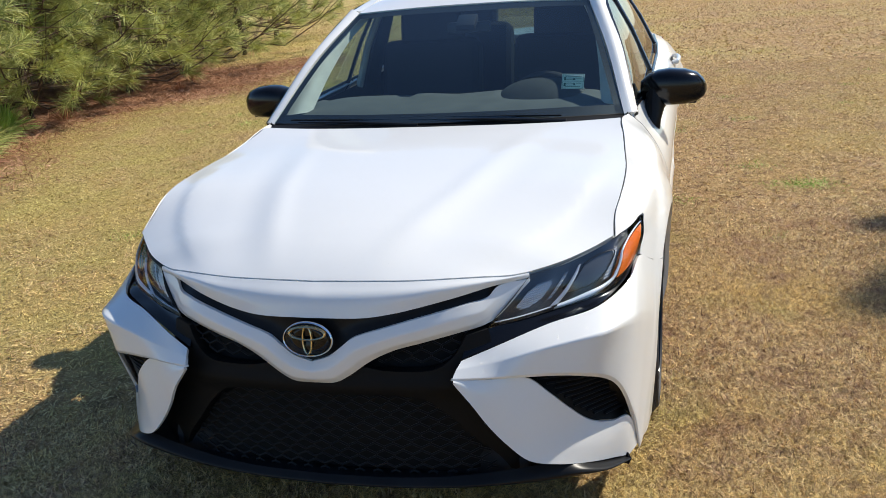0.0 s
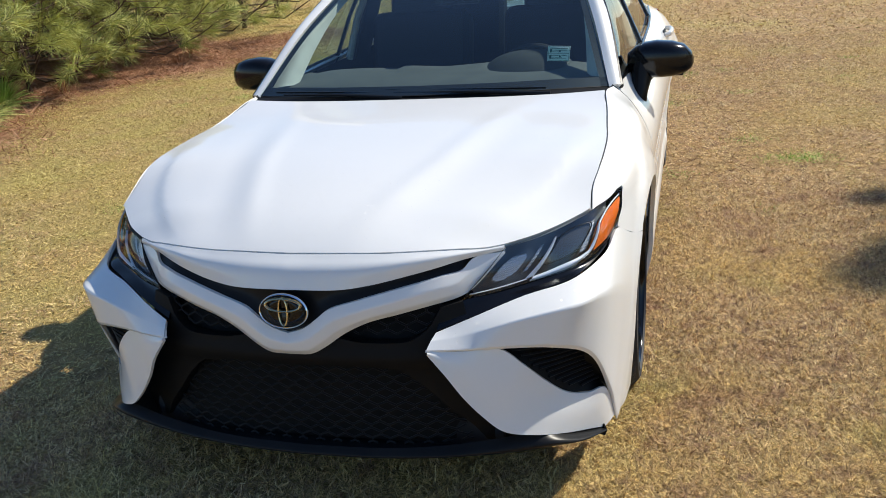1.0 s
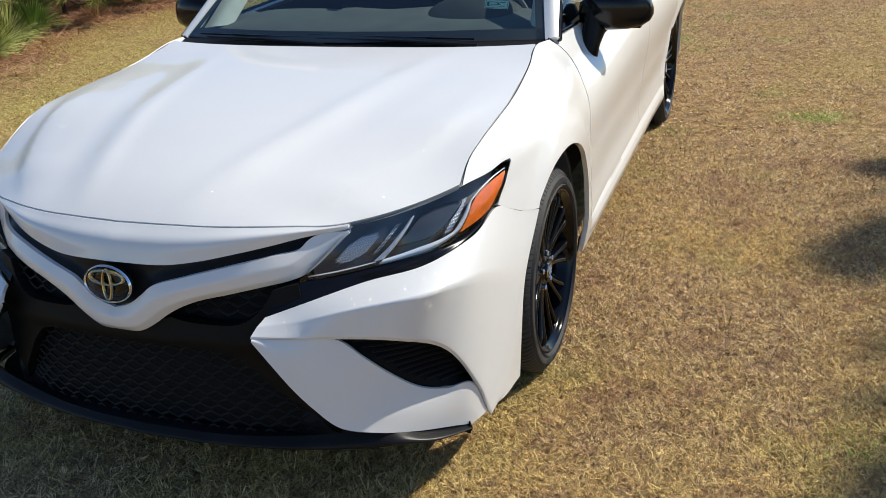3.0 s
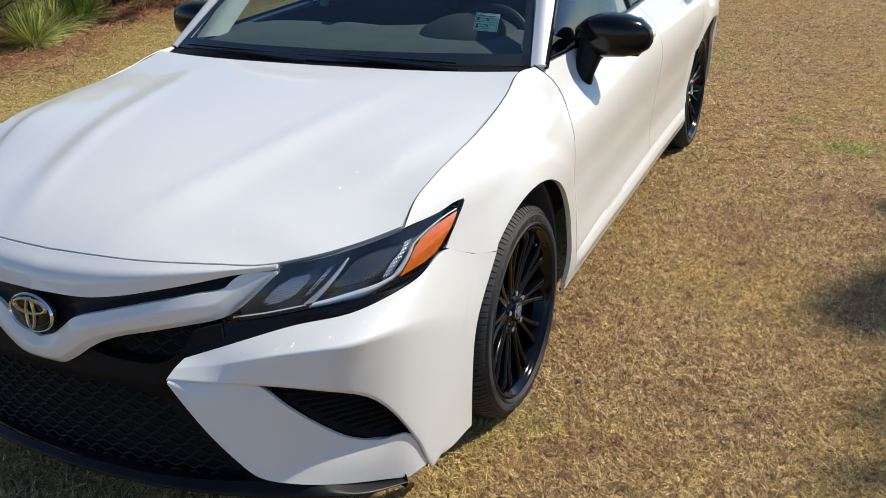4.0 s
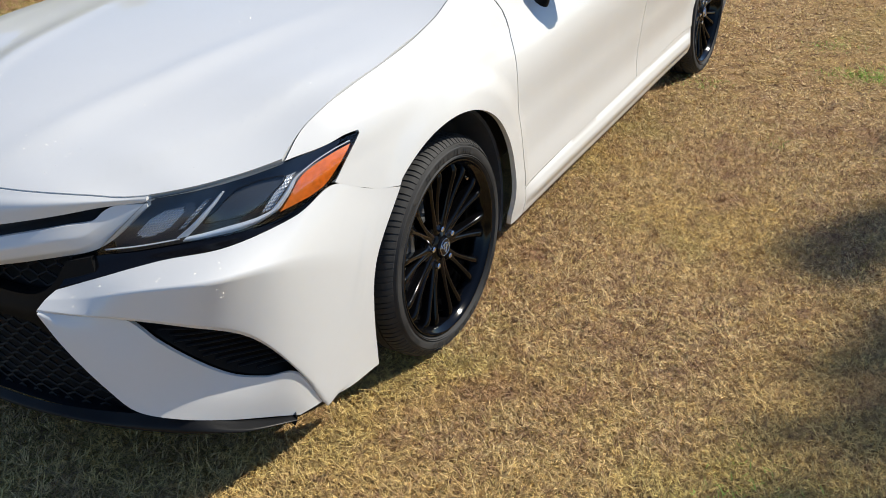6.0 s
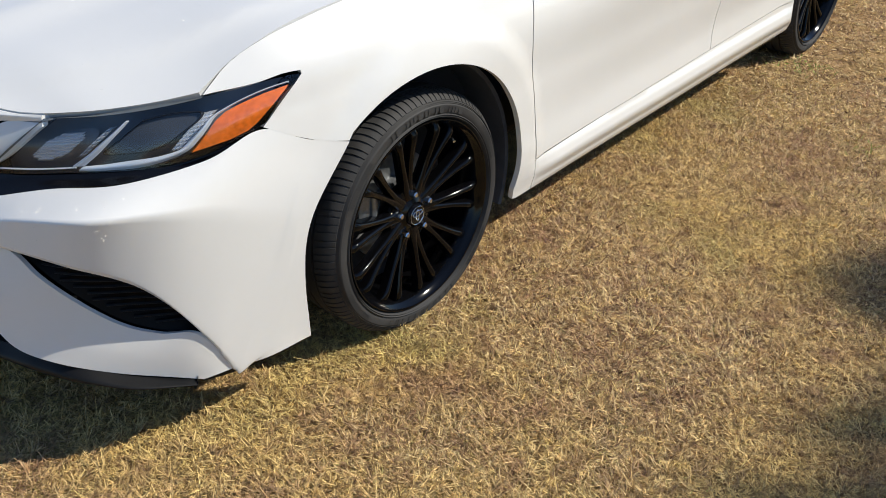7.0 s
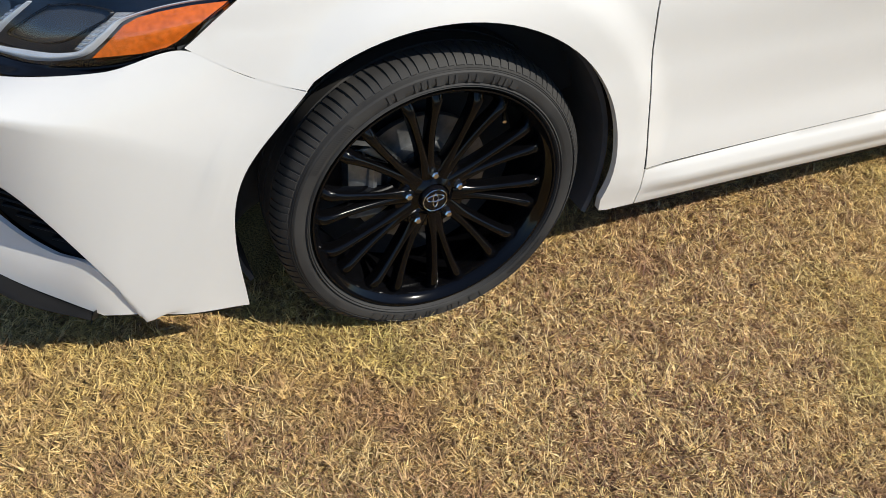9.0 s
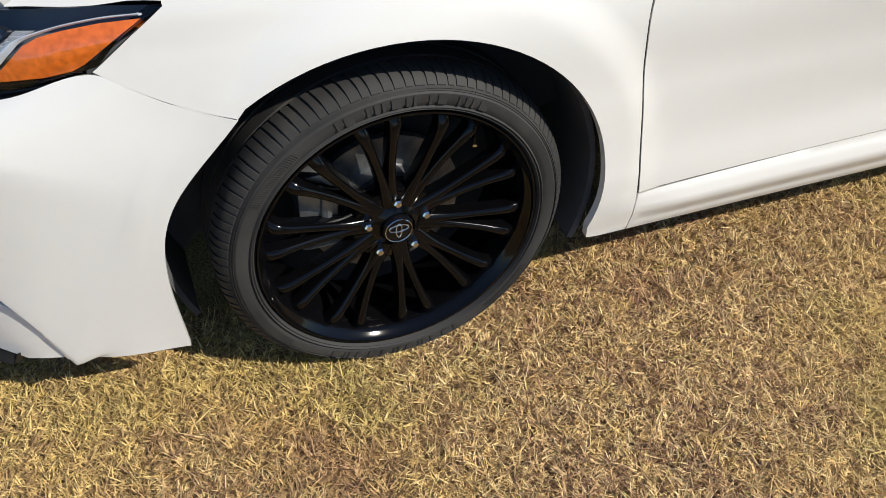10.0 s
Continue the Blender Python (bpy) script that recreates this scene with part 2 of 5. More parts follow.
def skin(lines, nu, nv):
    """A grid of nv x nu points, smooth through the given lines (all with equally many points, matched one to one)."""
    a = np.asarray(lines, float)
    k, m = a.shape[:2]
    mean = np.linalg.norm(np.diff(a, axis=1), axis=2).mean(0)
    s = np.r_[0, np.cumsum(mean)]
    at = np.linspace(0, s[-1], nu)
    rows = np.stack([np.stack([spline(s, a[i, :, c], at) for c in range(3)], 1) for i in range(k)])
    if k == 1:
        return rows
    t = np.linspace(0, k - 1, nv)
    return np.stack([np.stack([spline(range(k), rows[:, j, c], t) for c in range(3)], 1) for j in range(nu)], 1)


def facet(lines, nu, nv, soft):
    """Like skin(), but with crisp folds along the inner lines where soft (0 to 1, along the lines) is low."""
    smooth = skin(lines, nu, nv)
    a = np.asarray(lines, float)
    s = np.r_[0, np.cumsum(np.linalg.norm(np.diff(a, axis=1), axis=2).mean(0))]
    at = np.linspace(0, s[-1], nu)
    rows = np.stack([np.stack([spline(s, a[i, :, c], at) for c in range(3)], 1) for i in range(len(a))])
    t = np.linspace(0, len(a) - 1, nv)
    j = np.clip(t.astype(int), 0, len(a) - 2)
    flat = rows[j] + (rows[j + 1] - rows[j]) * (t - j)[:, None, None]
    w = np.interp(np.linspace(0, 1, nu), np.linspace(0, 1, len(soft)), soft)[None, :, None]
    return flat * (1 - w) + smooth * w


def flip_x(v):
    return np.asarray(v) * np.array([-1.0, 1.0, 1.0])


class Shell:
    """Collects smooth sheets into one mesh: vertices, faces and true normals; edges are turned in by a flange."""

    def __init__(self):
        self.v, self.f, self.n = [], [], []

    def add(self, v, f, n):
        base = len(self.v)
        self.v += [tuple(p) for p in v]
        self.n += [tuple(p) for p in n]
        self.f += [tuple(base + i for i in face) for face in f]

    def sheet(self, v, f, n, flange=0.0, both=False, tuck=None):
        v, n = np.asarray(v, float), np.asarray(n, float)
        for side in (1, -1) if both else (1,):
            vv, nn = (v, n) if side == 1 else (flip_x(v), flip_x(n))
            go = None if tuck is None else np.asarray(tuck, float) * ((1, 1, 1) if side == 1 else (-1, 1, 1))
            ff = f if side == 1 else [tuple(reversed(q)) for q in f]
            self.add(vv, ff, nn)
            if flange or tuck is not None:
                count = {}
                for face in ff:
                    for a, b in zip(face, face[1:] + face[:1]):
                        key = (min(a, b), max(a, b))
                        count[key] = None if key in count else (a, b)
                for edge in count.values():
                    if edge is None:
                        continue
                    a, b = edge
                    q = [vv[b], vv[a], vv[a] + (go if go is not None else -nn[a] * flange), vv[b] + (go if go is not None else -nn[b] * flange)]
                    out = np.cross(q[1] - q[0], q[2] - q[1])
                    size = np.linalg.norm(out)
                    if size > 1e-12:
                        self.add(q, [(0, 1, 2, 3)], [out / size] * 4)
        return self

    def grid(self, g, flange=0.0, both=False, toward=None, tuck=None):
        """A sheet from a grid of points; its normals face the direction toward."""
        nv, nu = g.shape[:2]
        n = np.cross(np.gradient(g, axis=1), np.gradient(g, axis=0))
        size = np.linalg.norm(n, axis=2, keepdims=True)
        n = n / np.where(size < 1e-12, 1, size)
        f = [(j * nu + i, (j + 1) * nu + i, (j + 1) * nu + i + 1, j * nu + i + 1) for j in range(nv - 1) for i in range(nu - 1)]
        if toward is not None and (n.reshape(-1, 3) @ np.asarray(toward, float)).mean() < 0:
            n = -n
            f = [tuple(reversed(q)) for q in f]
        f = [tuple(reversed(q)) for q in f]
        v, n = g.reshape(-1, 3), n.reshape(-1, 3)
        if both:
            n[np.abs(v[:, 0]) < 1e-6, 0] = 0.0
            n /= np.maximum(np.linalg.norm(n, axis=1, keepdims=True), 1e-9)
        a, b, c = (v[[q[k] for q in f]] for k in (0, 1, 2))
        turned = (np.cross(b - a, c - b) * n[[q[0] for q in f]]).sum(1).mean()
        if turned < 0:
            f = [tuple(reversed(q)) for q in f]
        return self.sheet(v, f, n, flange, both, tuck)

    def patch(self, outline, surface, step, flange=0.0, both=False, toward=None):
        """A trimmed sheet: the outline in the plane (a, b), filled and laid onto surface(a, b)."""
        o = np.asarray(outline, float)
        lo, hi = o.min(0), o.max(0)
        ga, gb = np.meshgrid(np.arange(lo[0] + step / 2, hi[0], step), np.arange(lo[1] + step / 2, hi[1], step))
        p = np.c_[ga.ravel(), gb.ravel()]
        nxt = np.roll(o, -1, 0)
        inside = np.zeros(len(p), bool)
        near = np.full(len(p), 9.0)
        for (x0, y0), (x1, y1) in zip(o, nxt):
            hitting = (y0 > p[:, 1]) != (y1 > p[:, 1])
            inside ^= hitting & (p[:, 0] < (x1 - x0) * (p[:, 1] - y0) / ((y1 - y0) or 1e-12) + x0)
            d = np.array([x1 - x0, y1 - y0])
            t = np.clip(((p - (x0, y0)) @ d) / max(d @ d, 1e-12), 0, 1)
            near = np.minimum(near, np.hypot(*(p - (x0, y0) - t[:, None] * d).T))
        p = p[inside & (near > step * 0.45)]
        pts = [Vector(q) for q in np.r_[o, p]]
        k = len(o)
        from_cdt = delaunay_2d_cdt(pts, [(i, (i + 1) % k) for i in range(k)], [], 1, 1e-7)
        flat = np.array([tuple(q) for q in from_cdt[0]])
        f = [tuple(q) for q in from_cdt[2]]
        e = 1e-4
        at = lambda da, db: surface(flat[:, 0] + da, flat[:, 1] + db)
        v = at(0, 0)
        n = np.cross(at(e, 0) - at(-e, 0), at(0, e) - at(0, -e))
        n /= np.linalg.norm(n, axis=1, keepdims=True)
        if toward is not None and (n @ np.asarray(toward, float)).mean() < 0:
            n = -n
        a, b, c = (v[[q[i] for q in f]] for i in (0, 1, 2))
        if ((np.cross(b - a, c - b) * n[[q[0] for q in f]]).sum(1)).mean() < 0:
            f = [tuple(reversed(q)) for q in f]
        return self.sheet(v, f, n, flange, both)

    def mesh(self, name):
        me = bpy.data.meshes.new(name)
        me.from_pydata(self.v, [], self.f)
        me.polygons.foreach_set("use_smooth", [True] * len(me.polygons))
        me.normals_split_custom_set_from_vertices(self.n)
        return me


def part(name, shape, material, parent=None, label="", at=None, angle=32):
    """Links a bmesh, a Shell or a mesh as one object under its thing."""
    if isinstance(shape, Shell):
        me = shape.mesh(name)
    elif isinstance(shape, bmesh.types.BMesh):
        me = bpy.data.meshes.new(name)
        bmesh.ops.recalc_face_normals(shape, faces=shape.faces)
        shape.to_mesh(me)
        shape.free()
        me.shade_smooth()
        me.set_sharp_from_angle(angle=radians(angle))
    else:
        me = shape
    if not me.materials:
        me.materials.append(material)
    ob = new(name, me)
    if parent is not None:
        ob.parent = parent
    if at is not None:
        ob.matrix_basis = at
    return tagged(ob, label)


def thing(name, label, category, at=None, group="", kind=""):
    ob = new(name)
    if at is not None:
        ob.matrix_basis = at
    return tagged(ob, label, category, group, kind)


def add_box(bm, size, at=(0, 0, 0), bevel=0.0, turn=None, segments=2):
    m = Matrix.Translation(at) @ (turn or Matrix.Identity(4)) @ Matrix.Diagonal((*size, 1))
    made = bmesh.ops.create_cube(bm, size=1, matrix=m)["verts"]
    if bevel:
        edges = {e for v in made for e in v.link_edges}
        bmesh.ops.bevel(bm, geom=list(edges), offset=bevel, segments=segments, affect="EDGES", profile=0.6)
    return bm


def add_lathe(bm, profile, n=96, axis="x", closed=False, at=(0, 0, 0)):
    """Turns the profile (distance along the axis, radius) round the x axis."""
    rings = []
    for k in range(n):
        a = 2 * math.pi * k / n
        rings.append([bm.verts.new((at[0] + d, at[1] + r * math.cos(a), at[2] + r * math.sin(a))) for d, r in profile])
    m = len(profile)
    for k in range(n):
        r0, r1 = rings[k], rings[(k + 1) % n]
        for i in range(m if closed else m - 1):
            bm.faces.new((r0[i], r0[(i + 1) % m], r1[(i + 1) % m], r1[i]))
    return bm


def add_tube(bm, points, radius, sides=8, squash=1.0, cap=True):
    """A tube along a line; radius is a number or one for each point."""
    p = [Vector(q) for q in points]
    rad = radius if hasattr(radius, "__len__") else [radius] * len(p)
    rings = []
    for i, q in enumerate(p):
        ahead = (p[min(i + 1, len(p) - 1)] - p[max(i - 1, 0)]).normalized()
        side = ahead.cross(Vector((0, 0, 1)))
        if side.length < 1e-3:
            side = ahead.cross(Vector((0, 1, 0)))
        side.normalize()
        up = side.cross(ahead)
        rings.append([bm.verts.new(q + rad[i] * (side * math.cos(a) + up * squash * math.sin(a)))
                      for a in (2 * math.pi * k / sides for k in range(sides))])
    for r0, r1 in zip(rings, rings[1:]):
        for k in range(sides):
            bm.faces.new((r0[k], r0[(k + 1) % sides], r1[(k + 1) % sides], r1[k]))
    if cap:
        bm.faces.new(rings[0][::-1])
        bm.faces.new(rings[-1])
    return bm


def soup(name, v, f, material, parent=None, label=""):
    """One mesh from arrays of corners and triangles."""
    me = bpy.data.meshes.new(name)
    me.vertices.add(len(v))
    me.vertices.foreach_set("co", np.ascontiguousarray(v, np.float32).ravel())
    me.loops.add(f.size)
    me.loops.foreach_set("vertex_index", np.ascontiguousarray(f, np.int32).ravel())
    me.polygons.add(len(f))
    me.polygons.foreach_set("loop_start", np.arange(0, f.size, f.shape[1], dtype=np.int32))
    me.polygons.foreach_set("loop_total", np.full(len(f), f.shape[1], np.int32))
    me.update(calc_edges=True)
    return part(name, me, material, parent, label)


# ---- the car: body surfaces ----
# x to the car's left side, y to its rear, z up; the front axle lies at y = 0.
WHEEL_Z, WHEELBASE, ARCH = 0.326, 2.825, 0.405
GAP_Y = (-0.53, -0.455, -0.373, -0.26, -0.13, 0.045, 0.2, 0.364, 0.47, 1.4, 2.4, 2.825, 3.25, 3.72)
GAP_X = (0.763, 0.757, 0.766, 0.772, 0.770, 0.755, 0.741, 0.724, 0.745, 0.795, 0.79, 0.765, 0.715, 0.64)
GAP_Z = (0.793, 0.838, 0.868, 0.888, 0.900, 0.912, 0.934, 0.966, 0.962, 0.975, 0.995, 1.0, 1.0, 0.965)
SIDE_Y = (-0.53, -0.25, 0.0, 0.25, 0.47, 1.4, 2.4, 2.825, 3.25, 3.72)
SIDE_U = (0.780, 0.832, 0.840, 0.832, 0.806, 0.845, 0.850, 0.842, 0.805, 0.72)
CREASE_X = (0.80, 0.860, 0.884, 0.881, 0.872, 0.886, 0.898, 0.904, 0.87, 0.775)
CREASE_Z = (0.72, 0.745, 0.768, 0.784, 0.797, 0.852, 0.885, 0.875, 0.875, 0.86)
BAY_X = (0.846, 0.8786, 0.895, 0.891, 0.880, 0.874, 0.880, 0.902, 0.871, 0.796)
MID_X = (0.84, 0.884, 0.898, 0.895, 0.884, 0.886, 0.896, 0.905, 0.875, 0.80)
LOW_X = (0.85, 0.875, 0.893, 0.888, 0.881, 0.880, 0.886, 0.898, 0.865, 0.79)
FOOT_X = (0.84, 0.855, 0.875, 0.870, 0.862, 0.862, 0.866, 0.878, 0.845, 0.77)


def side_x(y, z):
    """Half width of the body's side at a place along the car and a height."""
    y, z = np.broadcast_arrays(np.asarray(y, float), np.asarray(z, float))
    zt, xt = spline(GAP_Y, GAP_Z, y), spline(GAP_Y, GAP_X, y)
    zc, xc = spline(SIDE_Y, CREASE_Z, y), spline(SIDE_Y, CREASE_X, y)
    zs = np.stack([np.full_like(y, 0.17), np.full_like(y, 0.31), np.full_like(y, 0.41), np.full_like(y, 0.56), zc, zc + 0.6 * (zt - zc), zt])
    xs = np.stack([spline(SIDE_Y, FOOT_X, y), spline(SIDE_Y, LOW_X, y), spline(SIDE_Y, BAY_X, y), spline(SIDE_Y, MID_X, y), xc, spline(SIDE_Y, SIDE_U, y), xt])
    h = np.diff(zs, axis=0)
    d = np.diff(xs, axis=0) / h
    m = np.concatenate([d[:1], (d[:-1] * h[1:] + d[1:] * h[:-1]) / (h[:-1] + h[1:]), d[-1:]])
    out = xs[0] + (z - zs[0]) * m[0]
    for i in range(6):
        t = np.clip((z - zs[i]) / h[i], 0, 1)
        seg = ((2 * t**3 - 3 * t**2 + 1) * xs[i] + (t**3 - 2 * t**2 + t) * h[i] * m[i]
               + (3 * t**2 - 2 * t**3) * xs[i + 1] + (t**3 - t**2) * h[i] * m[i + 1])
        out = np.where(z >= zs[i], seg, out)
    out = np.where(z > zs[6], xt + (z - zt) * m[6], out)
    for axle in (0.0, WHEELBASE):
        r = np.hypot(y - axle, z - WHEEL_Z)
        reach = 0.465 + 0.065 * np.clip((y - axle + 0.25) / 0.25, 0, 1)
        fall = np.clip((reach - r) / 0.075, 0, 1)
        out = out + 0.011 * fall * fall * (3 - 2 * fall) * np.clip((z - 0.22) / 0.15, 0, 1)
    return out


def side(y, z):
    return np.stack([side_x(y, z), y, z], -1)


HOOD_Y = (-0.95, -0.893, -0.85, -0.78, -0.69, -0.60, -0.53, -0.35, -0.1, 0.15, 0.4)
HOOD_MID = (0.752, 0.787, 0.808, 0.836, 0.862, 0.881, 0.893, 0.916, 0.938, 0.953, 0.966)
HOOD_EDGE = (0.60, 0.615, 0.63, 0.653, 0.717, 0.762, 0.796, 0.873, 0.902, 0.923, 0.972)
HOOD_W = (0.77, 0.77, 0.77, 0.77, 0.77, 0.768, 0.765, 0.767, 0.768, 0.747, 0.72)


def hood_z(x, y):
    """The bonnet's height, with a raised middle between two soft ridges on each side."""
    s = np.abs(x) / spline(HOOD_Y, HOOD_W, y)
    mid, edge = spline(HOOD_Y, HOOD_MID, y), spline(HOOD_Y, HOOD_EDGE, y)
    along = np.clip((y + 0.9) / 1.2, 0, 1)
    fade = np.clip(np.minimum(along * 5, (1 - along) * 1.8), 0, 1)
    a1 = np.abs(x) - np.interp(y, (-0.9, -0.72, -0.4, 0.0, 0.16, 0.4), (0.13, 0.195, 0.30, 0.375, 0.41, 0.45))
    a2 = np.abs(x) - spline((-0.9, -0.75, -0.53, -0.305, -0.03, 0.3), (0.30, 0.435, 0.59, 0.67, 0.745, 0.79), y)
    ridge = 0.0050 * np.exp(-((a1 / 0.05) ** 2)) * np.where(a1 > 0, 1.0, np.exp(-((a1 / 0.09) ** 2)))
    dip = -0.004 * np.exp(-(((a1 - 0.105) / 0.07) ** 2))
    swell = 0.0075 * np.where(a2 > 0, np.exp(-((a2 / 0.034) ** 2)), np.exp(-((a2 / 0.095) ** 2)))
    return mid - (mid - edge) * np.clip(s, 0, 1.3) ** 2.3 + fade * (ridge + dip + swell) * np.clip((1.02 - s) * 6, 0, 1)


def hood(x, y):
    return np.stack([x, y, hood_z(x, y)], -1)


def ring(points, n, closed=False):
    return [tuple(p) for p in glide(points, n)]


car = thing("car", "white sedan with black grille and wheels parked on dry grass", "car")

# bonnet
hood_front = ring([(0, -0.893), (0.14, -0.886), (0.25, -0.871), (0.36, -0.842), (0.45, -0.802), (0.50, -0.778), (0.555, -0.742)], 22)
hood_lamp = ring([(0.555, -0.742), (0.62, -0.69), (0.70, -0.60), (0.757, -0.528)], 10)[1:]
hood_side = ring([(0.757, -0.528), (0.7535, -0.455), (0.7635, -0.373), (0.7695, -0.26), (0.7675, -0.13), (0.7525, 0.045), (0.7385, 0.2), (0.7195, 0.362)], 30)[1:]
hood_back = ring([(0.718, 0.362), (0.55, 0.335), (0.3, 0.31), (0, 0.30)], 18)[1:]
half = hood_front + hood_lamp + hood_side + hood_back
outline = half + [(-x, y) for x, y in half[-2:0:-1]]
part("hood", Shell().patch(outline, hood, 0.022, 0.018, toward=(0, 0, 1)), PAINT, car, "white bonnet with soft ridges and water droplets")

# front wings, doors, rear quarters and sills
ARC = [(-0.006 + ARCH * math.cos(a), WHEEL_Z + ARCH * math.sin(a)) for a in np.linspace(radians(-19), radians(126), 40)]
seam_front = ring([(0.462, 0.962), (0.492, 0.90), (0.474, 0.857), (0.446, 0.82), (0.428, 0.77), (0.419, 0.71), (0.428, 0.63), (0.450, 0.50), (0.484, 0.317)], 26)
gap_line = [(float(y), float(spline(GAP_Y, GAP_Z, y)) - 0.0018) for y in np.linspace(-0.525, 0.455, 40)]
lamp_rear = ring([(-0.256, 0.639), (-0.313, 0.6525), (-0.345, 0.6655), (-0.40, 0.693), (-0.435, 0.7135)], 14) + [(-0.421, 0.724), (-0.399, 0.742), (-0.376, 0.761), (-0.352, 0.780), (-0.328, 0.799)] + ring([(-0.328, 0.806), (-0.36, 0.807), (-0.41, 0.801), (-0.52, 0.7945)], 10)
fender = gap_line + seam_front[1:] + [(0.486, 0.29), (0.488, 0.255), (0.490, 0.225), (0.490, 0.204), (0.455, 0.204), (0.420, 0.205), (0.397, 0.210)] + [p for p in ARC if p[1] > 0.235] + lamp_rear
def sided(shell, sign):
    if sign < 0:
        shell.v, shell.n = [tuple(flip_x(p)) for p in shell.v], [tuple(flip_x(p)) for p in shell.n]
        shell.f = [tuple(reversed(q)) for q in shell.f]
    return shell


def belt(y0, y1, n, lift=0.0):
    return [(float(y), float(spline(GAP_Y, GAP_Z, y)) + lift) for y in np.linspace(y0, y1, n)]


def sill_z(y):
    return 0.312 + 0.02 * (y - 0.5)


rear_arc = [(WHEELBASE + ARCH * math.cos(a), WHEEL_Z + ARCH * math.sin(a)) for a in np.linspace(radians(180), radians(0), 40)]
door_front = belt(0.466, 1.60, 24) + ring([(1.60, 0.977), (1.645, 0.80), (1.63, sill_z(1.63))], 12)[1:] + \
    [(y, sill_z(y)) for y in np.linspace(1.57, 0.49, 22)] + [(y + 0.004, z) for y, z in seam_front[::-1][1:-1]]
door_rear = belt(1.603, 2.55, 24) + ring([(2.55, 0.99), (2.56, 0.87), (2.521, 0.70), (2.503, 0.607)], 12)[1:] + \
    ring([(2.503, 0.607), (2.466, 0.52), (2.430, 0.42), (2.419, sill_z(2.4))], 8)[1:] + [(y, sill_z(y)) for y in np.linspace(2.3, 1.66, 16)] + \
    ring([(1.634, sill_z(1.63)), (1.649, 0.80), (1.604, 0.977)], 12)[:-1]
quarter = belt(2.555, 3.70, 28) + [(3.72, 0.85), (3.70, 0.60), (3.62, 0.40), (3.5, 0.24), (3.24, 0.22)] + \
    [p for p in rear_arc[::-1] if p[0] > 2.9 or p[1] > 0.615] + ring([(2.508, 0.608), (2.526, 0.70), (2.565, 0.87), (2.555, 0.99)], 10)[:-1]
sill = [(y, sill_z(y) - 0.005) for y in np.linspace(0.490, 2.419, 40)] + [(2.425, 0.25), (2.435, 0.21)] + [(y, 0.204) for y in np.linspace(2.4, 0.493, 38)] + [(0.493, 0.225), (0.491, 0.255), (0.489, 0.29)]


def sill_side(y, z):
    """The sill: a rounded step that stands a little proud at its foot and fades out into the front wing."""
    t = np.clip((0.315 - z) / 0.13, 0, 1)
    grow = np.clip((y - 0.40) / 0.22, 0, 1)
    grow = grow * grow * (3 - 2 * grow)
    return side(y, z) + np.stack([grow * np.interp(t, (0, 0.12, 0.40, 0.48, 0.62, 0.8, 1.0), (-0.004, 0.004, 0.014, 0.013, 0.006, 0.005, -0.004)), 0 * t, 0 * t], -1)


for sign in (1, -1):
    part("fender", sided(Shell().patch(fender, sill_side, 0.02, 0.016, toward=(1, 0, 0)), sign), PAINT, car)
    door = part("door", sided(Shell().patch(door_front, side, 0.032, 0.016, toward=(1, 0, 0)), sign), PAINT, car, "white front door")
    door2 = part("door", sided(Shell().patch(door_rear, side, 0.04, 0.016, toward=(1, 0, 0)), sign), PAINT, car, "white rear door")
    part("rear_quarter", sided(Shell().patch(quarter, side, 0.04, 0.016, toward=(1, 0, 0)), sign), PAINT, car)
    part("sill", sided(Shell().patch(sill, sill_side, 0.013, 0.03, toward=(1, 0, 0)), sign), PAINT, car)
    for panel, y in ((door, 1.38), (door2, 2.34)):
        z = float(spline(SIDE_Y, CREASE_Z, y)) + 0.035
        x = float(side_x(y, z))
        bm = bmesh.new()
        add_tube(bm, [(sign * (x + b), y + a, z + 0.012 * c) for a, b, c in ((-0.11, 0.004, -0.4), (-0.09, 0.030, -0.2), (-0.02, 0.038, 0), (0.06, 0.038, 0.3), (0.10, 0.028, 0.5), (0.115, 0.004, 0.6))],
                 [0.009, 0.012, 0.013, 0.013, 0.012, 0.009], 10, 1.2)
        part("handle", bm, PAINT, panel, "white door handle")
        # flattened dark ball that paints the recess shadow behind the handle
        bm = bmesh.new()
        bmesh.ops.create_uvsphere(bm, u_segments=16, v_segments=8, radius=1, matrix=pose(sign * (x + 0.001), y - 0.01, z - 0.006) @ Matrix.Diagonal((0.006, 0.085, 0.026, 1)))
        part("handle_shade", bm, DARK, panel, "dark patch painted as the shade behind the handle")

# front bumper: upper corner, lower blade
WING_T = ((0.398, -0.925, 0.586), (0.475, -0.885, 0.609), (0.600, -0.800, 0.640), (0.725, -0.712, 0.658), (0.797, -0.568, 0.677), (0.838, -0.437, 0.7115), (0.860, -0.345, 0.666), (0.879, -0.257, 0.638))
WING_C = ((0.390, -0.952, 0.574), (0.484, -0.922, 0.583), (0.606, -0.870, 0.602), (0.742, -0.799, 0.616), (0.807, -0.698, 0.612), (0.842, -0.570, 0.580), (0.866, -0.436, 0.520), (0.884, -0.372, 0.490))
WING_D = ((0.385, -0.966, 0.563), (0.474, -0.930, 0.556), (0.574, -0.887, 0.554), (0.714, -0.824, 0.545), (0.783, -0.728, 0.515), (0.820, -0.615, 0.410), (0.853, -0.490, 0.330), (0.874, -0.401, 0.345))
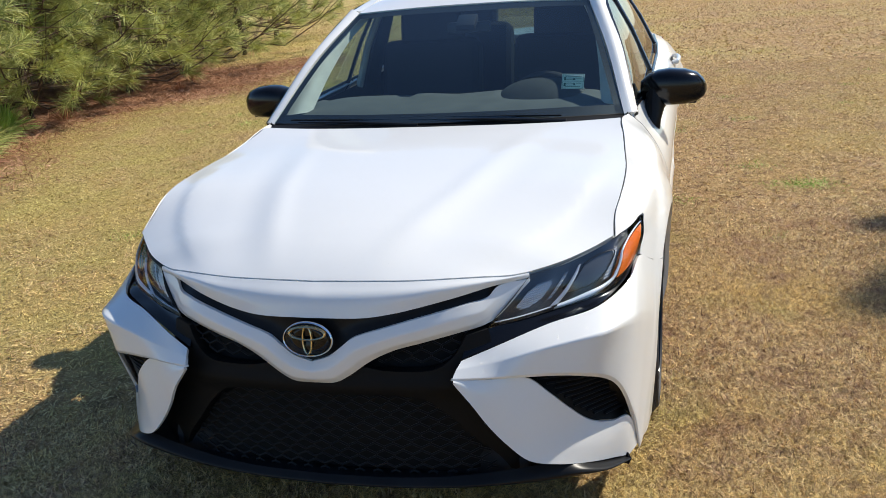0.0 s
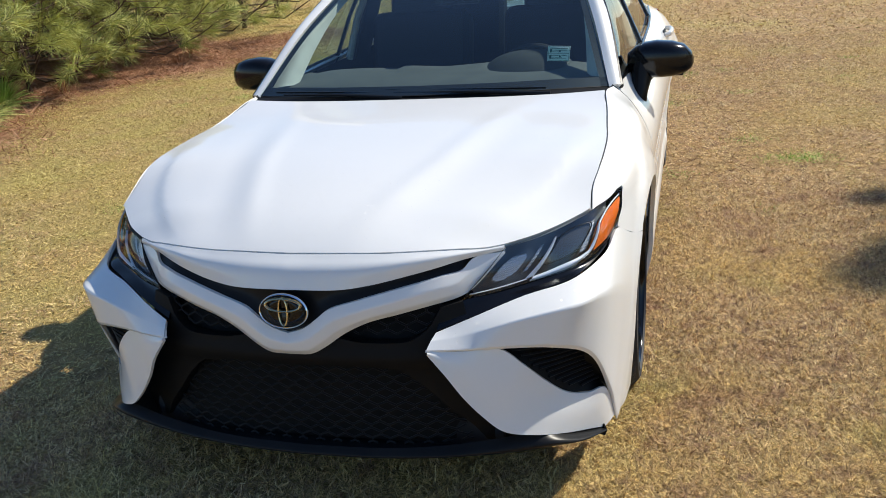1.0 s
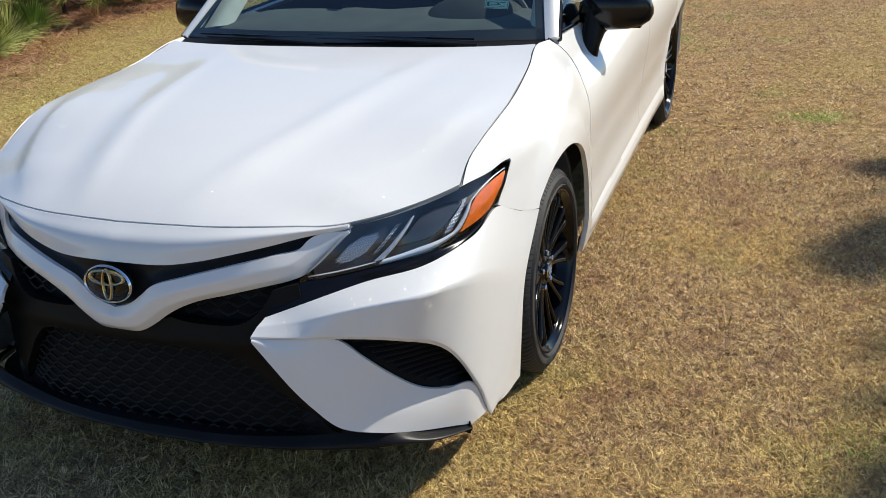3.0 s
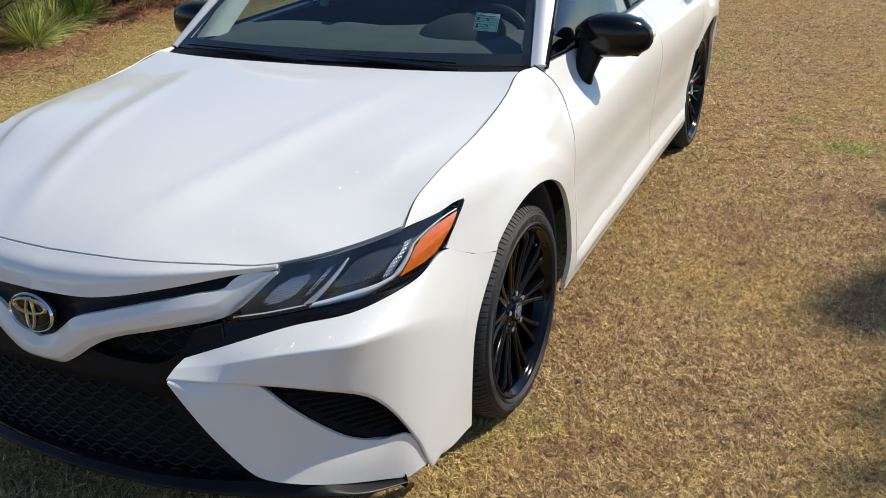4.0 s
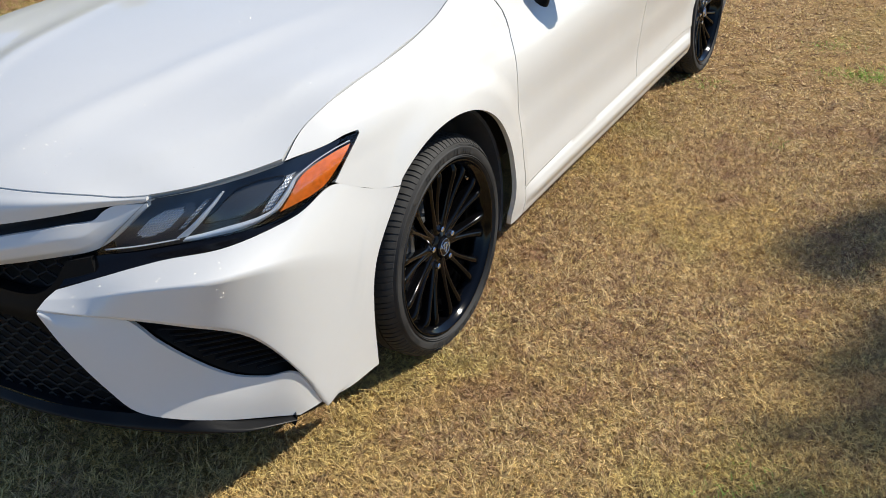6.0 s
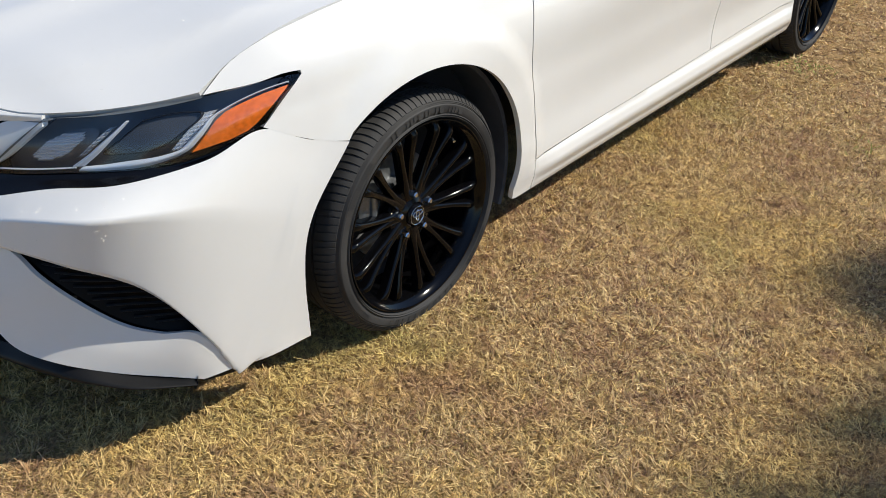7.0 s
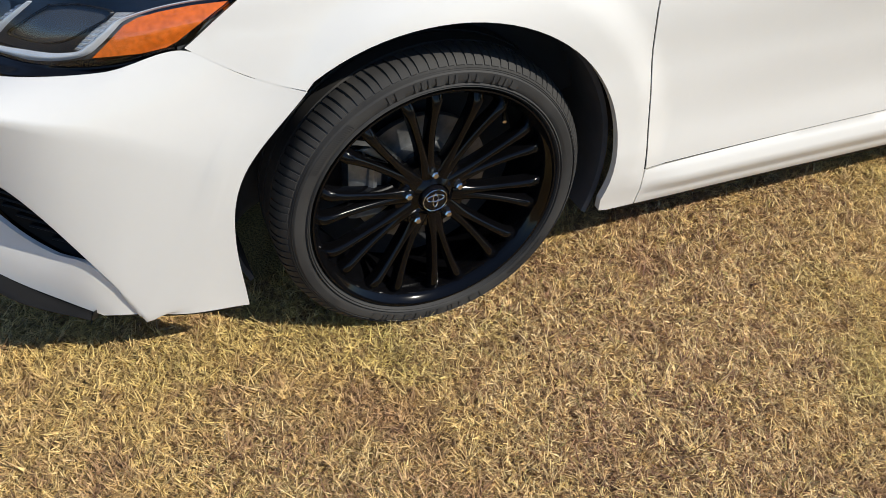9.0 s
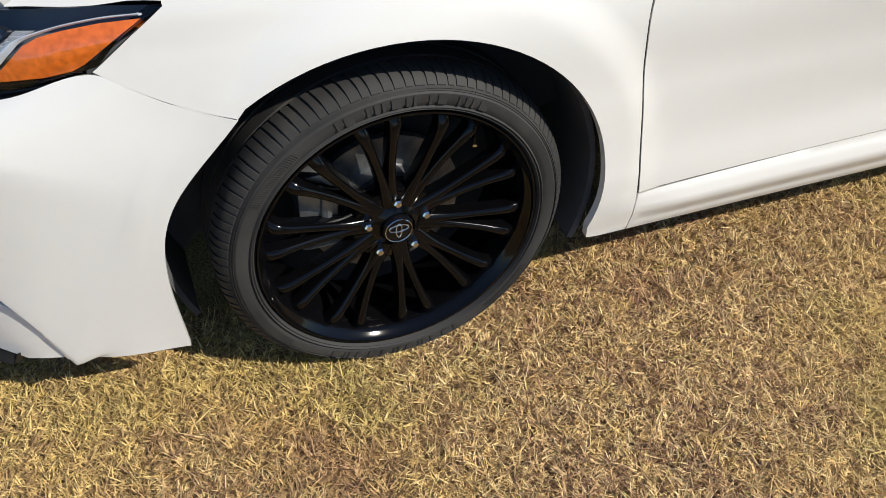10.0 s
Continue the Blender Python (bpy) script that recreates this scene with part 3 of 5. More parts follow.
WING_B = ((0.381, -0.975, 0.553), (0.468, -0.937, 0.543), (0.560, -0.896, 0.534), (0.686, -0.840, 0.516), (0.768, -0.742, 0.452), (0.814, -0.640, 0.290), (0.831, -0.579, 0.172), (0.857, -0.389, 0.166))
BLADE_U = ((0.381, -0.976, 0.5535), (0.468, -0.935, 0.541), (0.556, -0.889, 0.529), (0.615, -0.868, 0.475), (0.660, -0.828, 0.412), (0.706, -0.776, 0.351), (0.760, -0.716, 0.317), (0.806, -0.652, 0.298), (0.824, -0.594, 0.178))
BLADE_L = ((0.382, -0.977, 0.549), (0.430, -0.975, 0.485), (0.467, -0.962, 0.420), (0.511, -0.948, 0.360), (0.563, -0.932, 0.308), (0.630, -0.890, 0.277), (0.712, -0.800, 0.235), (0.775, -0.705, 0.197), (0.801, -0.656, 0.174))
mid_blade = [tuple((np.array(a) + b) / 2 + (0.001, -0.003, 0.001)) for a, b in zip(BLADE_U, BLADE_L)]


def hug(line, cols, lower=0.002):
    """Lays the last points of a line onto the body's side."""
    out = [list(p) for p in line]
    for k in cols:
        out[k] = [float(side_x(out[k][1], out[k][2])), out[k][1], out[k][2] - lower]
    return out


# below the crease a plain band runs down to the lip, which turns in above the vent
WING_C = [(x + 0.005 * w, y - 0.012 * w, z + 0.010 * w) for (x, y, z), w in zip(WING_C, (0, 0, 0.7, 1, 0.4, 0.1, 0, 0))]
WING_C[1] = (0.476, -0.916, 0.579)
WING_D = [(0.383, -0.973, 0.558), (0.470, -0.940, 0.549), (0.562, -0.901, 0.5435), (0.690, -0.847, 0.529), (0.774, -0.747, 0.466), (0.820, -0.641, 0.297), (0.834, -0.578, 0.174), WING_D[7]]
WING_B = list(WING_B[:5]) + [(0.808, -0.638, 0.291), (0.818, -0.580, 0.172), WING_B[7]]


def tighten(line, before, after):
    """Two more points beside the lower corner, so that it stays sharp."""
    mixed = lambda a, b, f: tuple(np.array(a) * (1 - f) + np.array(b) * f)
    return list(line[:6]) + [before or mixed(line[5], line[6], 0.8), line[6], after or mixed(line[6], line[7], 0.2), line[7]]


WING_T, WING_C = tighten(WING_T, None, None), tighten(WING_C, None, None)
WING_D = tighten(WING_D, (0.8315, -0.591, 0.199), (0.843, -0.535, 0.205))
WING_B = tighten(WING_B, (0.816, -0.593, 0.197), (0.836, -0.540, 0.1705))
WING_T, WING_C, WING_D = hug(WING_T, (5, 6, 7, 8, 9)), hug(WING_C, (9,), 0), hug(WING_D, (9,), 0)
wing_grid = facet((WING_T, WING_C, WING_D, WING_B), 90, 34, (0, 0, 0, 0, 0.05, 0.25, 0.7, 1))
for sign in (1, -1):
    part("bumper_corner", sided(Shell().grid(wing_grid, 0.010, False, (0.5, -1, 0.3)), sign), PAINT, car, "white bumper corner with a sharp ledge")
    part("bumper_blade", sided(Shell().grid(skin((BLADE_U, mid_blade, BLADE_L), 160, 14)[:, 1:], 0, False, (0.3, -1, 0), (-0.002, 0.010, -0.002)), sign), PAINT, car, "white angular blade below the vent")


# bumper lip, V-shaped bar, black grille
def bow(x, z=0.6):
    """How far the V-bar's front lies ahead at a place across the car."""
    return -0.972 + 0.65 * x * x


LIP_H = [(x, y - 0.0055, float(hood_z(np.array([x]), np.array([y]))[0]) - 0.003) for x, y in ((0, -0.893), (0.14, -0.886), (0.25, -0.871), (0.36, -0.842), (0.45, -0.802), (0.50, -0.778), (0.552, -0.744))]
LIP_S = ((0, -0.960, 0.708), (0.143, -0.947, 0.706), (0.229, -0.925, 0.713), (0.313, -0.894, 0.726), (0.395, -0.850, 0.7375), (0.464, -0.806, 0.7475), (0.553, -0.753, 0.754))
lip_m = [tuple((np.array(a) + b) / 2 + np.array((0, -0.012, 0.010)) * w) for a, b, w in zip(LIP_H, LIP_S, (1, 1, 1, 1, 0.8, 0.5, 0.1))]
BAR_T = [(x, bow(x), z) for x, z in ((0, 0.588), (0.05, 0.605), (0.085, 0.630), (0.118, 0.655), (0.20, 0.678), (0.298, 0.699), (0.40, 0.717))] + [(0.456, -0.824, 0.7245), (0.468, -0.809, 0.738), (0.553, -0.7535, 0.7515)]
BAR_B = [(x, bow(x), z) for x, z in ((0, 0.526), (0.062, 0.529), (0.10, 0.548), (0.150, 0.582), (0.215, 0.612), (0.30, 0.629), (0.385, 0.643))] + [(0.435, -0.85, 0.651), (0.456, -0.838, 0.657), (0.555, -0.757, 0.744)]
bar_m = [tuple(np.array(a) * 0.62 + np.array(b) * 0.38 + np.array((0, -0.016, 0.0)) * w) for a, b, w in zip(BAR_T, BAR_B, (1, 1, 1, 1, 1, 1, 0.9, 0.7, 0.5, 0.0))]
bar_n = [tuple(np.array(a) * 0.25 + np.array(b) * 0.75 + np.array((0, -0.014, 0.0)) * w) for a, b, w in zip(BAR_T, BAR_B, (1, 1, 1, 1, 1, 1, 0.9, 0.7, 0.5, 0.0))]
lip = Shell().grid(skin((LIP_H, lip_m, LIP_S), 44, 12), 0, True, (0, -1, 0.5), (0, 0.022, -0.004)).grid(facet((BAR_T, bar_m, bar_n, BAR_B), 90, 19, (0.35, 0.3, 0.25, 0.25, 0.3, 0.6)), 0, True, (0, -1, 0.2), (0, 0.012, 0))
part("grille_bar", lip, PAINT, car, "white lip and V-shaped bar round the emblem")
slot_t, slot_b = glide(LIP_S[:6], 40) + (0, 0.018, 0.004), glide(BAR_T[:9], 40) + (0, 0.008, -0.003)
part("grille_slot", Shell().grid(skin((slot_t, (slot_t + slot_b) / 2 + (0, 0.006, 0), slot_b), 40, 8), 0, True, (0, -1, 0)), SATIN, car, "satin black slot behind the emblem")


def surround_y(x, z):
    return -0.953 + 0.22 * x * x + 0.9 * np.clip(np.abs(x) - 0.30, 0, 1) ** 2 - 0.012 * np.exp(-(((z - 0.51) / 0.03) ** 2)) + 0.25 * np.clip(z - 0.56, 0, 1)


def surround_face(x, z):
    return np.stack([x, surround_y(x, z), z], -1)


ring_half = [(0, 0.535), (0.10, 0.553), (0.14, 0.566)] + ring([(0.14, 0.566), (0.20, 0.556), (0.31, 0.556), (0.37, 0.585), (0.405, 0.640)], 14)[1:] + \
    [(0.46, 0.65), (0.47, 0.60), (0.47, 0.52), (0.52, 0.42), (0.56, 0.35), (0.61, 0.30), (0.62, 0.245), (0.57, 0.222), (0.52, 0.225)] + \
    ring([(0.500, 0.236), (0.478, 0.275), (0.405, 0.360), (0.335, 0.440), (0.290, 0.474), (0.245, 0.482), (0, 0.487)], 24)
ring_full = ring_half + [(-x, z) for x, z in ring_half[-2:0:-1]]
surround = part("grille_surround", Shell().patch(ring_full, surround_face, 0.016, 0.035, toward=(0, -1, 0)), BLACK, car, "textured black plastic grille surround")
# sheet coloured as the shade behind the grille openings
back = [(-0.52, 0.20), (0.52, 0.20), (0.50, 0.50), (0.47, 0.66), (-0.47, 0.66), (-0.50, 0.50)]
part("grille_shade_sheet", Shell().patch(back, lambda x, z: surround_face(x, z) + (0, 0.055, 0), 0.05, toward=(0, -1, 0)), VOID, surround)


def inside(x, z, o):
    hit = False
    for (x0, z0), (x1, z1) in zip(o, o[1:] + o[:1]):
        if (z0 > z) != (z1 > z) and x < (x1 - x0) * (z - z0) / (z1 - z0) + x0:
            hit = not hit
    return hit


def lattice(opening, wide, tall):
    """Wavy rows of a sports mesh, linked by short slanted webs, inside the opening."""
    bm = bmesh.new()
    xs, zs = [p[0] for p in opening], [p[1] for p in opening]
    rows = int((max(zs) - min(zs)) / tall) + 1
    for k in range(rows + 1):
        z0 = min(zs) + k * tall
        run = []
        for i in range(int((max(xs) - min(xs)) / (wide / 4)) + 2):
            x = min(xs) + i * wide / 4
            z = z0 + tall * 0.30 * (1, 0.0, -1, 0.0)[(i + 2 * (k % 2)) % 4]
            if inside(x, z, opening):
                run.append((x, float(surround_y(x, z)) + 0.022, z))
            else:
                if len(run) > 1:
                    add_tube(bm, run, 0.0035, 5)
                run = []
            if i % 4 == (2 if k % 2 else 0) and inside(x, z0, opening) and inside(x, z0 + tall, opening):
                y = float(surround_y(x, z0)) + 0.024
                add_tube(bm, [(x, y, z0 + tall * 0.3), (x, y, z0 + tall * 0.7)], 0.003, 5)
        if len(run) > 1:
            add_tube(bm, run, 0.0035, 5)
    return bm


lower_open = [(-0.49, 0.235), (0.49, 0.235), (0.405, 0.35), (0.32, 0.45), (0.24, 0.478), (0, 0.484), (-0.24, 0.478), (-0.32, 0.45), (-0.405, 0.35)]
part("lower_grille", lattice(lower_open, 0.052, 0.021), MESH, surround, "black mesh grille")
for sign in (1, -1):
    upper_open = [(sign * x, z) for x, z in ((0.13, 0.560), (0.31, 0.555), (0.38, 0.59), (0.42, 0.652), (0.30, 0.64), (0.2, 0.615))]
    part("upper_grille", lattice(upper_open, 0.052, 0.021), MESH, surround, "black mesh grille")

LOW_A = ((0, -0.968, 0.240), (0.22, -0.955, 0.240), (0.42, -0.915, 0.244), (0.56, -0.885, 0.262), (0.64, -0.855, 0.268), (0.72, -0.780, 0.225), (0.785, -0.670, 0.180))
LOW_B = ((0, -0.986, 0.222), (0.22, -0.973, 0.221), (0.44, -0.935, 0.223), (0.58, -0.905, 0.235), (0.668, -0.876, 0.240), (0.750, -0.800, 0.212), (0.812, -0.680, 0.178))
LOW_C = ((0, -0.965, 0.205), (0.22, -0.95, 0.205), (0.44, -0.915, 0.207), (0.57, -0.885, 0.212), (0.65, -0.845, 0.208), (0.72, -0.770, 0.190), (0.78, -0.66, 0.160))
part("front_lip", Shell().grid(skin((LOW_A, LOW_B, LOW_C), 50, 10), 0.02, True, (0, -1, 0)), SATIN, car, "black lower lip")

# slatted dummy vents in the bumper corners
for sign in (1, -1):
    lo = glide([(0.556, -0.889, 0.529), (0.615, -0.868, 0.475), (0.660, -0.828, 0.412), (0.706, -0.776, 0.351), (0.760, -0.716, 0.317), (0.806, -0.652, 0.298)], 30)
    hi = glide([(0.556, -0.890, 0.532), (0.62, -0.866, 0.526), (0.686, -0.836, 0.514), (0.764, -0.738, 0.452), (0.793, -0.686, 0.375), (0.810, -0.648, 0.300)], 30)
    shell = Shell().grid(skin((hi + (-0.006, 0.014, 0.004), (hi + lo) / 2 + (-0.022, 0.038, 0), lo + (-0.004, 0.020, -0.006)), 30, 8), 0, False, (0.3, -1, 0))
    vent = part("side_vent", sided(shell, sign), BLACK, car, "black slatted vent in the bumper corner")
    for z in np.arange(0.335, 0.525, 0.0175):
        run = []
        for a, b in zip(hi, lo):
            if a[2] - 0.006 > z > b[2] + 0.008:
                t = (z - b[2]) / (a[2] - b[2])
                p = b + (a - b) * t + np.array((-0.012, 0.022, 0)) * (1 - 0.4 * (2 * t - 1) ** 4)
                run.append((sign * p[0], p[1], z))
        if len(run) > 2:
            part("slat", add_tube(bmesh.new(), run, 0.0045, 6, 0.7), MESH, vent)

# emblem
part("emblem", add_lathe(bmesh.new(), [(0.0, 0.0001), (0.006, 0.5), (0.003, 0.93), (-0.01, 0.97)], 48), GLOSS, car, "oval badge with pale gold rings",
              Matrix.Translation((0, -0.972, 0.655)) @ pose(0, 0, 0, 0, -8, -90) @ Matrix.Diagonal((1, 0.070, 0.0475, 1)))


def hoop(bm, cx, cz, rx, rz, wide, thick, y=0.0, n=48):
    pts = [(cx + rx * math.cos(a), y, cz + rz * math.sin(a)) for a in np.linspace(0, 2 * math.pi, n, endpoint=False)]
    rings = []
    for k, p in enumerate(pts):
        a = 2 * math.pi * k / n
        out = Vector((math.cos(a) / rx, 0, math.sin(a) / rz)).normalized()
        q = Vector(p)
        rings.append([bm.verts.new(q + out * wide * u + Vector((0, thick * v, 0))) for u, v in ((-1, 0.6), (-0.55, -0.6), (0, -1), (0.55, -0.6), (1, 0.6))])
    for k in range(n):
        for i in range(4):
            bm.faces.new((rings[k][i], rings[k][i + 1], rings[(k + 1) % n][i + 1], rings[(k + 1) % n][i]))
    return bm


bm = bmesh.new()
hoop(bm, 0, 0, 0.0680, 0.0455, 0.0030, 0.004)
part("ring", bm, CHROME, car, "chrome outer ring of the badge", Matrix.Translation((0, -0.979, 0.655)) @ pose(0, 0, 0, -8))
for loop_ in ((0, -0.001, 0.0125, 0.0375, 0.0038, 0.004), (0, 0.0165, 0.050, 0.0170, 0.0045, 0.004)):
    part("badge_loop", hoop(bmesh.new(), *loop_), GOLD, car, "pale gold loop of the badge", Matrix.Translation((0, -0.981, 0.655)) @ pose(0, 0, 0, -8))

# headlights
HL_T = ((0.556, -0.750, 0.757), (0.630, -0.688, 0.772), (0.700, -0.602, 0.781), (0.760, -0.522, 0.789), (0.800, -0.415, 0.797), (0.826, -0.325, 0.799))
HL_B = ((0.450, -0.848, 0.645), (0.535, -0.797, 0.651), (0.622, -0.735, 0.659), (0.712, -0.667, 0.668), (0.787, -0.555, 0.684), (0.836, -0.424, 0.719))
HL_T = [(x, y, float(hood_z(np.array([x]), np.array([y]))[0]) - 0.004) if x < 0.75 else (x, y, z) for x, y, z in HL_T]
HL_T[-1] = (float(side_x(-0.325, 0.800)) - 0.003, -0.325, 0.800)
HL_B = list(HL_B[:-1]) + [(float(side_x(-0.427, 0.719)) - 0.003, -0.427, 0.719)]
hl_m = [tuple((np.array(a) + b) / 2 + np.array((0.008, -0.012, 0.004))) for a, b in zip(HL_T, HL_B)]
hl_surface = skin((HL_T, hl_m, HL_B), 60, 16)


def on_lamp(u, v, depth):
    """A place in the headlight: u along it, v down it (0 to 1), depth metres behind the lens."""
    a, b = np.array(u) * 59, np.array(v) * 15
    i, j = np.clip(a.astype(int), 0, 58), np.clip(b.astype(int), 0, 14)
    s, t = (a - i)[..., None], (b - j)[..., None]
    g = hl_surface
    p = g[j, i] * (1 - s) * (1 - t) + g[j, i + 1] * s * (1 - t) + g[j + 1, i] * (1 - s) * t + g[j + 1, i + 1] * s * t
    return p + np.array((-0.45, 0.85, -0.28)) * np.asarray(depth)[..., None]


def lamp_patch(outline, depth, flange=0.0, step=0.02):
    return Shell().patch(outline, lambda u, v: on_lamp(np.clip(u, 0, 1), np.clip(v, 0, 1), depth + 0 * u), step, flange, toward=(0.45, -0.85, 0.28))


def lamp_strip(points, wide, depth, n=40, lift=0.006):
    """A bright strip inside the lamp, as a ribbon with a rounded face."""
    p = glide(points, n)
    d = np.gradient(p, axis=0)
    side_ = np.stack([-d[:, 1], d[:, 0]], 1)
    side_ /= np.linalg.norm(side_, axis=1, keepdims=True)
    side_ *= np.asarray(wide)[..., None] if np.ndim(wide) else wide
    side_[:, 1] *= 2.6
    rows = [on_lamp(np.clip(p[:, 0] + w * side_[:, 0], 0, 1), np.clip(p[:, 1] + w * side_[:, 1], 0, 1), np.full(n, depth - lift * (1 - w * w))) for w in (-1, -0.5, 0, 0.5, 1)]
    return Shell().grid(np.stack(rows), 0.003, False, (0.45, -0.85, 0.28))


def headlight(sign):
    lamp = part("headlight", sided(Shell().grid(hl_surface, 0.0, False, (0.45, -0.85, 0.28)), sign), LENS, car, "dark headlight with chrome strip, projector and amber marker")
    lamp.visible_shadow = False
    bowl = Shell().grid(hl_surface + np.array((-0.45, 0.85, -0.28)) * 0.055, 0.0, False, (0.45, -0.85, 0.28))
    part("bowl", sided(bowl, sign), LAMPGREY, lamp, "dark lamp housing")
    rim = Shell()
    edge = np.concatenate([hl_surface[0], hl_surface[1:, -1], hl_surface[-1, ::-1][1:], hl_surface[::-1, 0][1:]])
    back = np.array((-0.45, 0.85, -0.28))
    turn = np.concatenate([np.zeros(54), np.linspace(0, 1, 6), np.ones(15), np.linspace(1, 0, 6), np.zeros(len(edge) - 81)])[:, None]
    back = back * (1 - turn) + np.array((-0.98, 0.0, -0.2)) * turn
    rim.grid(np.stack([edge, edge + back * 0.03, edge + back * 0.06]), 0.0, False, (0.45, -0.85, 0.28))
    part("rim", sided(rim, sign), GLOSS, lamp, "gloss black lamp edge")
    part("chrome_strip", sided(lamp_strip([(0.36, 0.95), (0.42, 0.945), (0.49, 0.92), (0.62, 0.89), (0.672, 0.84), (0.696, 0.70), (0.70, 0.53), (0.705, 0.34), (0.77, 0.22), (0.86, 0.15), (0.955, 0.13)], np.interp(np.linspace(0, 1, 60), (0, 0.15, 0.45, 0.55, 1), (0.016, 0.026, 0.018, 0.015, 0.006)), 0.006, 60), sign), SILVER, lamp, "brushed silver strip")
    part("chrome_strip", sided(lamp_strip([(0.345, 0.22), (0.352, 0.42), (0.352, 0.68), (0.338, 0.90)], np.interp(np.linspace(0, 1, 30), (0, 1), (0.008, 0.024)), 0.006, 30), sign), SILVER, lamp, "brushed silver strip")
    part("lower_strip", sided(lamp_strip([(0.03, 0.92), (0.15, 0.93), (0.33, 0.93)], 0.004, 0.01), sign), SILVER, lamp)
    part("amber_marker", sided(lamp_patch([(0.722, 0.89), (0.727, 0.68), (0.722, 0.44), (0.735, 0.345), (0.78, 0.28), (0.86, 0.22), (0.97, 0.20), (0.975, 0.30), (0.97, 0.55), (0.945, 0.86), (0.925, 0.93), (0.86, 0.915), (0.79, 0.88)], 0.008, 0.02), sign), AMBER, lamp, "amber side marker")
    # projector: a dark glass block in a frame
    shell = lamp_patch(ring([(0.40, 0.25), (0.48, 0.20), (0.585, 0.24), (0.60, 0.55), (0.53, 0.72), (0.41, 0.74), (0.395, 0.5), (0.40, 0.25)], 30)[:-1], 0.022, 0.03)
    part("projector", sided(shell, sign), PROJECTOR, lamp, "dark projector lens")
    part("projector_rim", sided(lamp_strip([(0.40, 0.25), (0.48, 0.19), (0.59, 0.23), (0.605, 0.56), (0.53, 0.74), (0.405, 0.75), (0.39, 0.5), (0.40, 0.25)], 0.0045, 0.02), sign), SATIN, lamp)
    part("indicator_bowl", sided(lamp_patch([(0.18 + 0.095 * math.cos(a), 0.53 + 0.29 * math.sin(a)) for a in np.linspace(0, 2 * math.pi, 28, endpoint=False)], 0.036), sign), LAMPGREY, lamp, "bright indicator bowl")
    # faceted reflectors: small pyramids side by side
    oval = [(u, v) for u in np.arange(0.085, 0.235, 0.0125) for v in np.arange(0.28, 0.80, 0.050) if ((u - 0.16) / 0.075) ** 2 + ((v - 0.54) / 0.26) ** 2 < 1]
    for kind, spots, du, dv in (("indicator", oval, 0.0125, 0.050), ("indicator", [(u, v) for u in (0.285, 0.299) for v in np.arange(0.32, 0.80, 0.07)], 0.013, 0.065),
                                ("reflector", [(u, v) for u in np.arange(0.622, 0.675, 0.0135) for v in np.arange(0.30, 0.80, 0.06)], 0.0135, 0.06)):
        bm = bmesh.new()
        for u, v in spots:
            us, vs = u + np.array((-0.5, 0.5, 0.5, -0.5, 0.0)) * du, v + np.array((-0.5, -0.5, 0.5, 0.5, 0.0)) * dv
            p = on_lamp(us, vs, np.array((0.030, 0.030, 0.030, 0.030, 0.0255)))
            c = [bm.verts.new((sign * q[0], q[1], q[2])) for q in p]
            for i in range(4):
                bm.faces.new((c[i], c[(i + 1) % 4], c[4]))
        part(kind, bm, REFLECTOR, lamp, "faceted chrome reflector", angle=5)
    # gloss trim between lamp and bumper
    tr_t = ((0.415, -0.880, 0.630), (0.450, -0.850, 0.643), (0.535, -0.800, 0.649), (0.622, -0.738, 0.657), (0.712, -0.669, 0.667), (0.779, -0.550, 0.686), (0.815, -0.450, 0.712))
    tr_b = ((0.396, -0.915, 0.586), (0.475, -0.875, 0.608), (0.600, -0.793, 0.638), (0.670, -0.740, 0.647), (0.722, -0.698, 0.656), (0.782, -0.552, 0.668), (0.815, -0.455, 0.696))
    tr_m = [tuple((np.array(a) + b) / 2 + np.array((-0.003, 0.006, 0.0))) for a, b in zip(tr_t, tr_b)]
    part("lamp_trim", sided(Shell().grid(skin((tr_t, tr_m, tr_b), 40, 8), 0.01, False, (0.3, -1, 0)), sign), GLOSS, lamp, "gloss black trim under the lamp")


headlight(1)
headlight(-1)

# cabin: pillars, roof, glass
WS_LOW = ((0, 0.345, 0.968), (0.40, 0.375, 0.968), (0.62, 0.425, 0.966), (0.727, 0.462, 0.962))
WS_TOP = ((0, 1.165, 1.358), (0.30, 1.155, 1.358), (0.45, 1.14, 1.355), (0.537, 1.12, 1.350))
ws_mid = [tuple((np.array(a) + b) / 2 + (0.0, -0.012, 0.022)) for a, b in zip(WS_LOW, WS_TOP)]
screen = skin((WS_LOW, ws_mid, WS_TOP), 24, 16)
glass = part("windscreen", Shell().grid(screen, 0.0, True, (0, -1, 1)), GLASS, car, "tinted windscreen with a small sticker")
glass.visible_shadow = False
frit = Shell().grid(screen[:2] + (0, 0.003, -0.003), 0, True, (0, -1, 1)).grid(screen[:, -2:] + (0, 0.003, -0.003), 0, True, (0, -1, 1)).grid(screen[-2:] + (0, 0.003, -0.003), 0, True, (0, -1, 1))
part("glass_border", frit, FRIT, glass, "black border of the windscreen")
PIL_IN = ((0.727, 0.460, 0.960), (0.640, 0.780, 1.180), (0.537, 1.120, 1.352))
PIL_MID = ((0.755, 0.468, 0.966), (0.672, 0.785, 1.190), (0.572, 1.125, 1.372))
PIL_OUT = ((0.775, 0.490, 0.960), (0.700, 0.830, 1.175), (0.612, 1.150, 1.345))
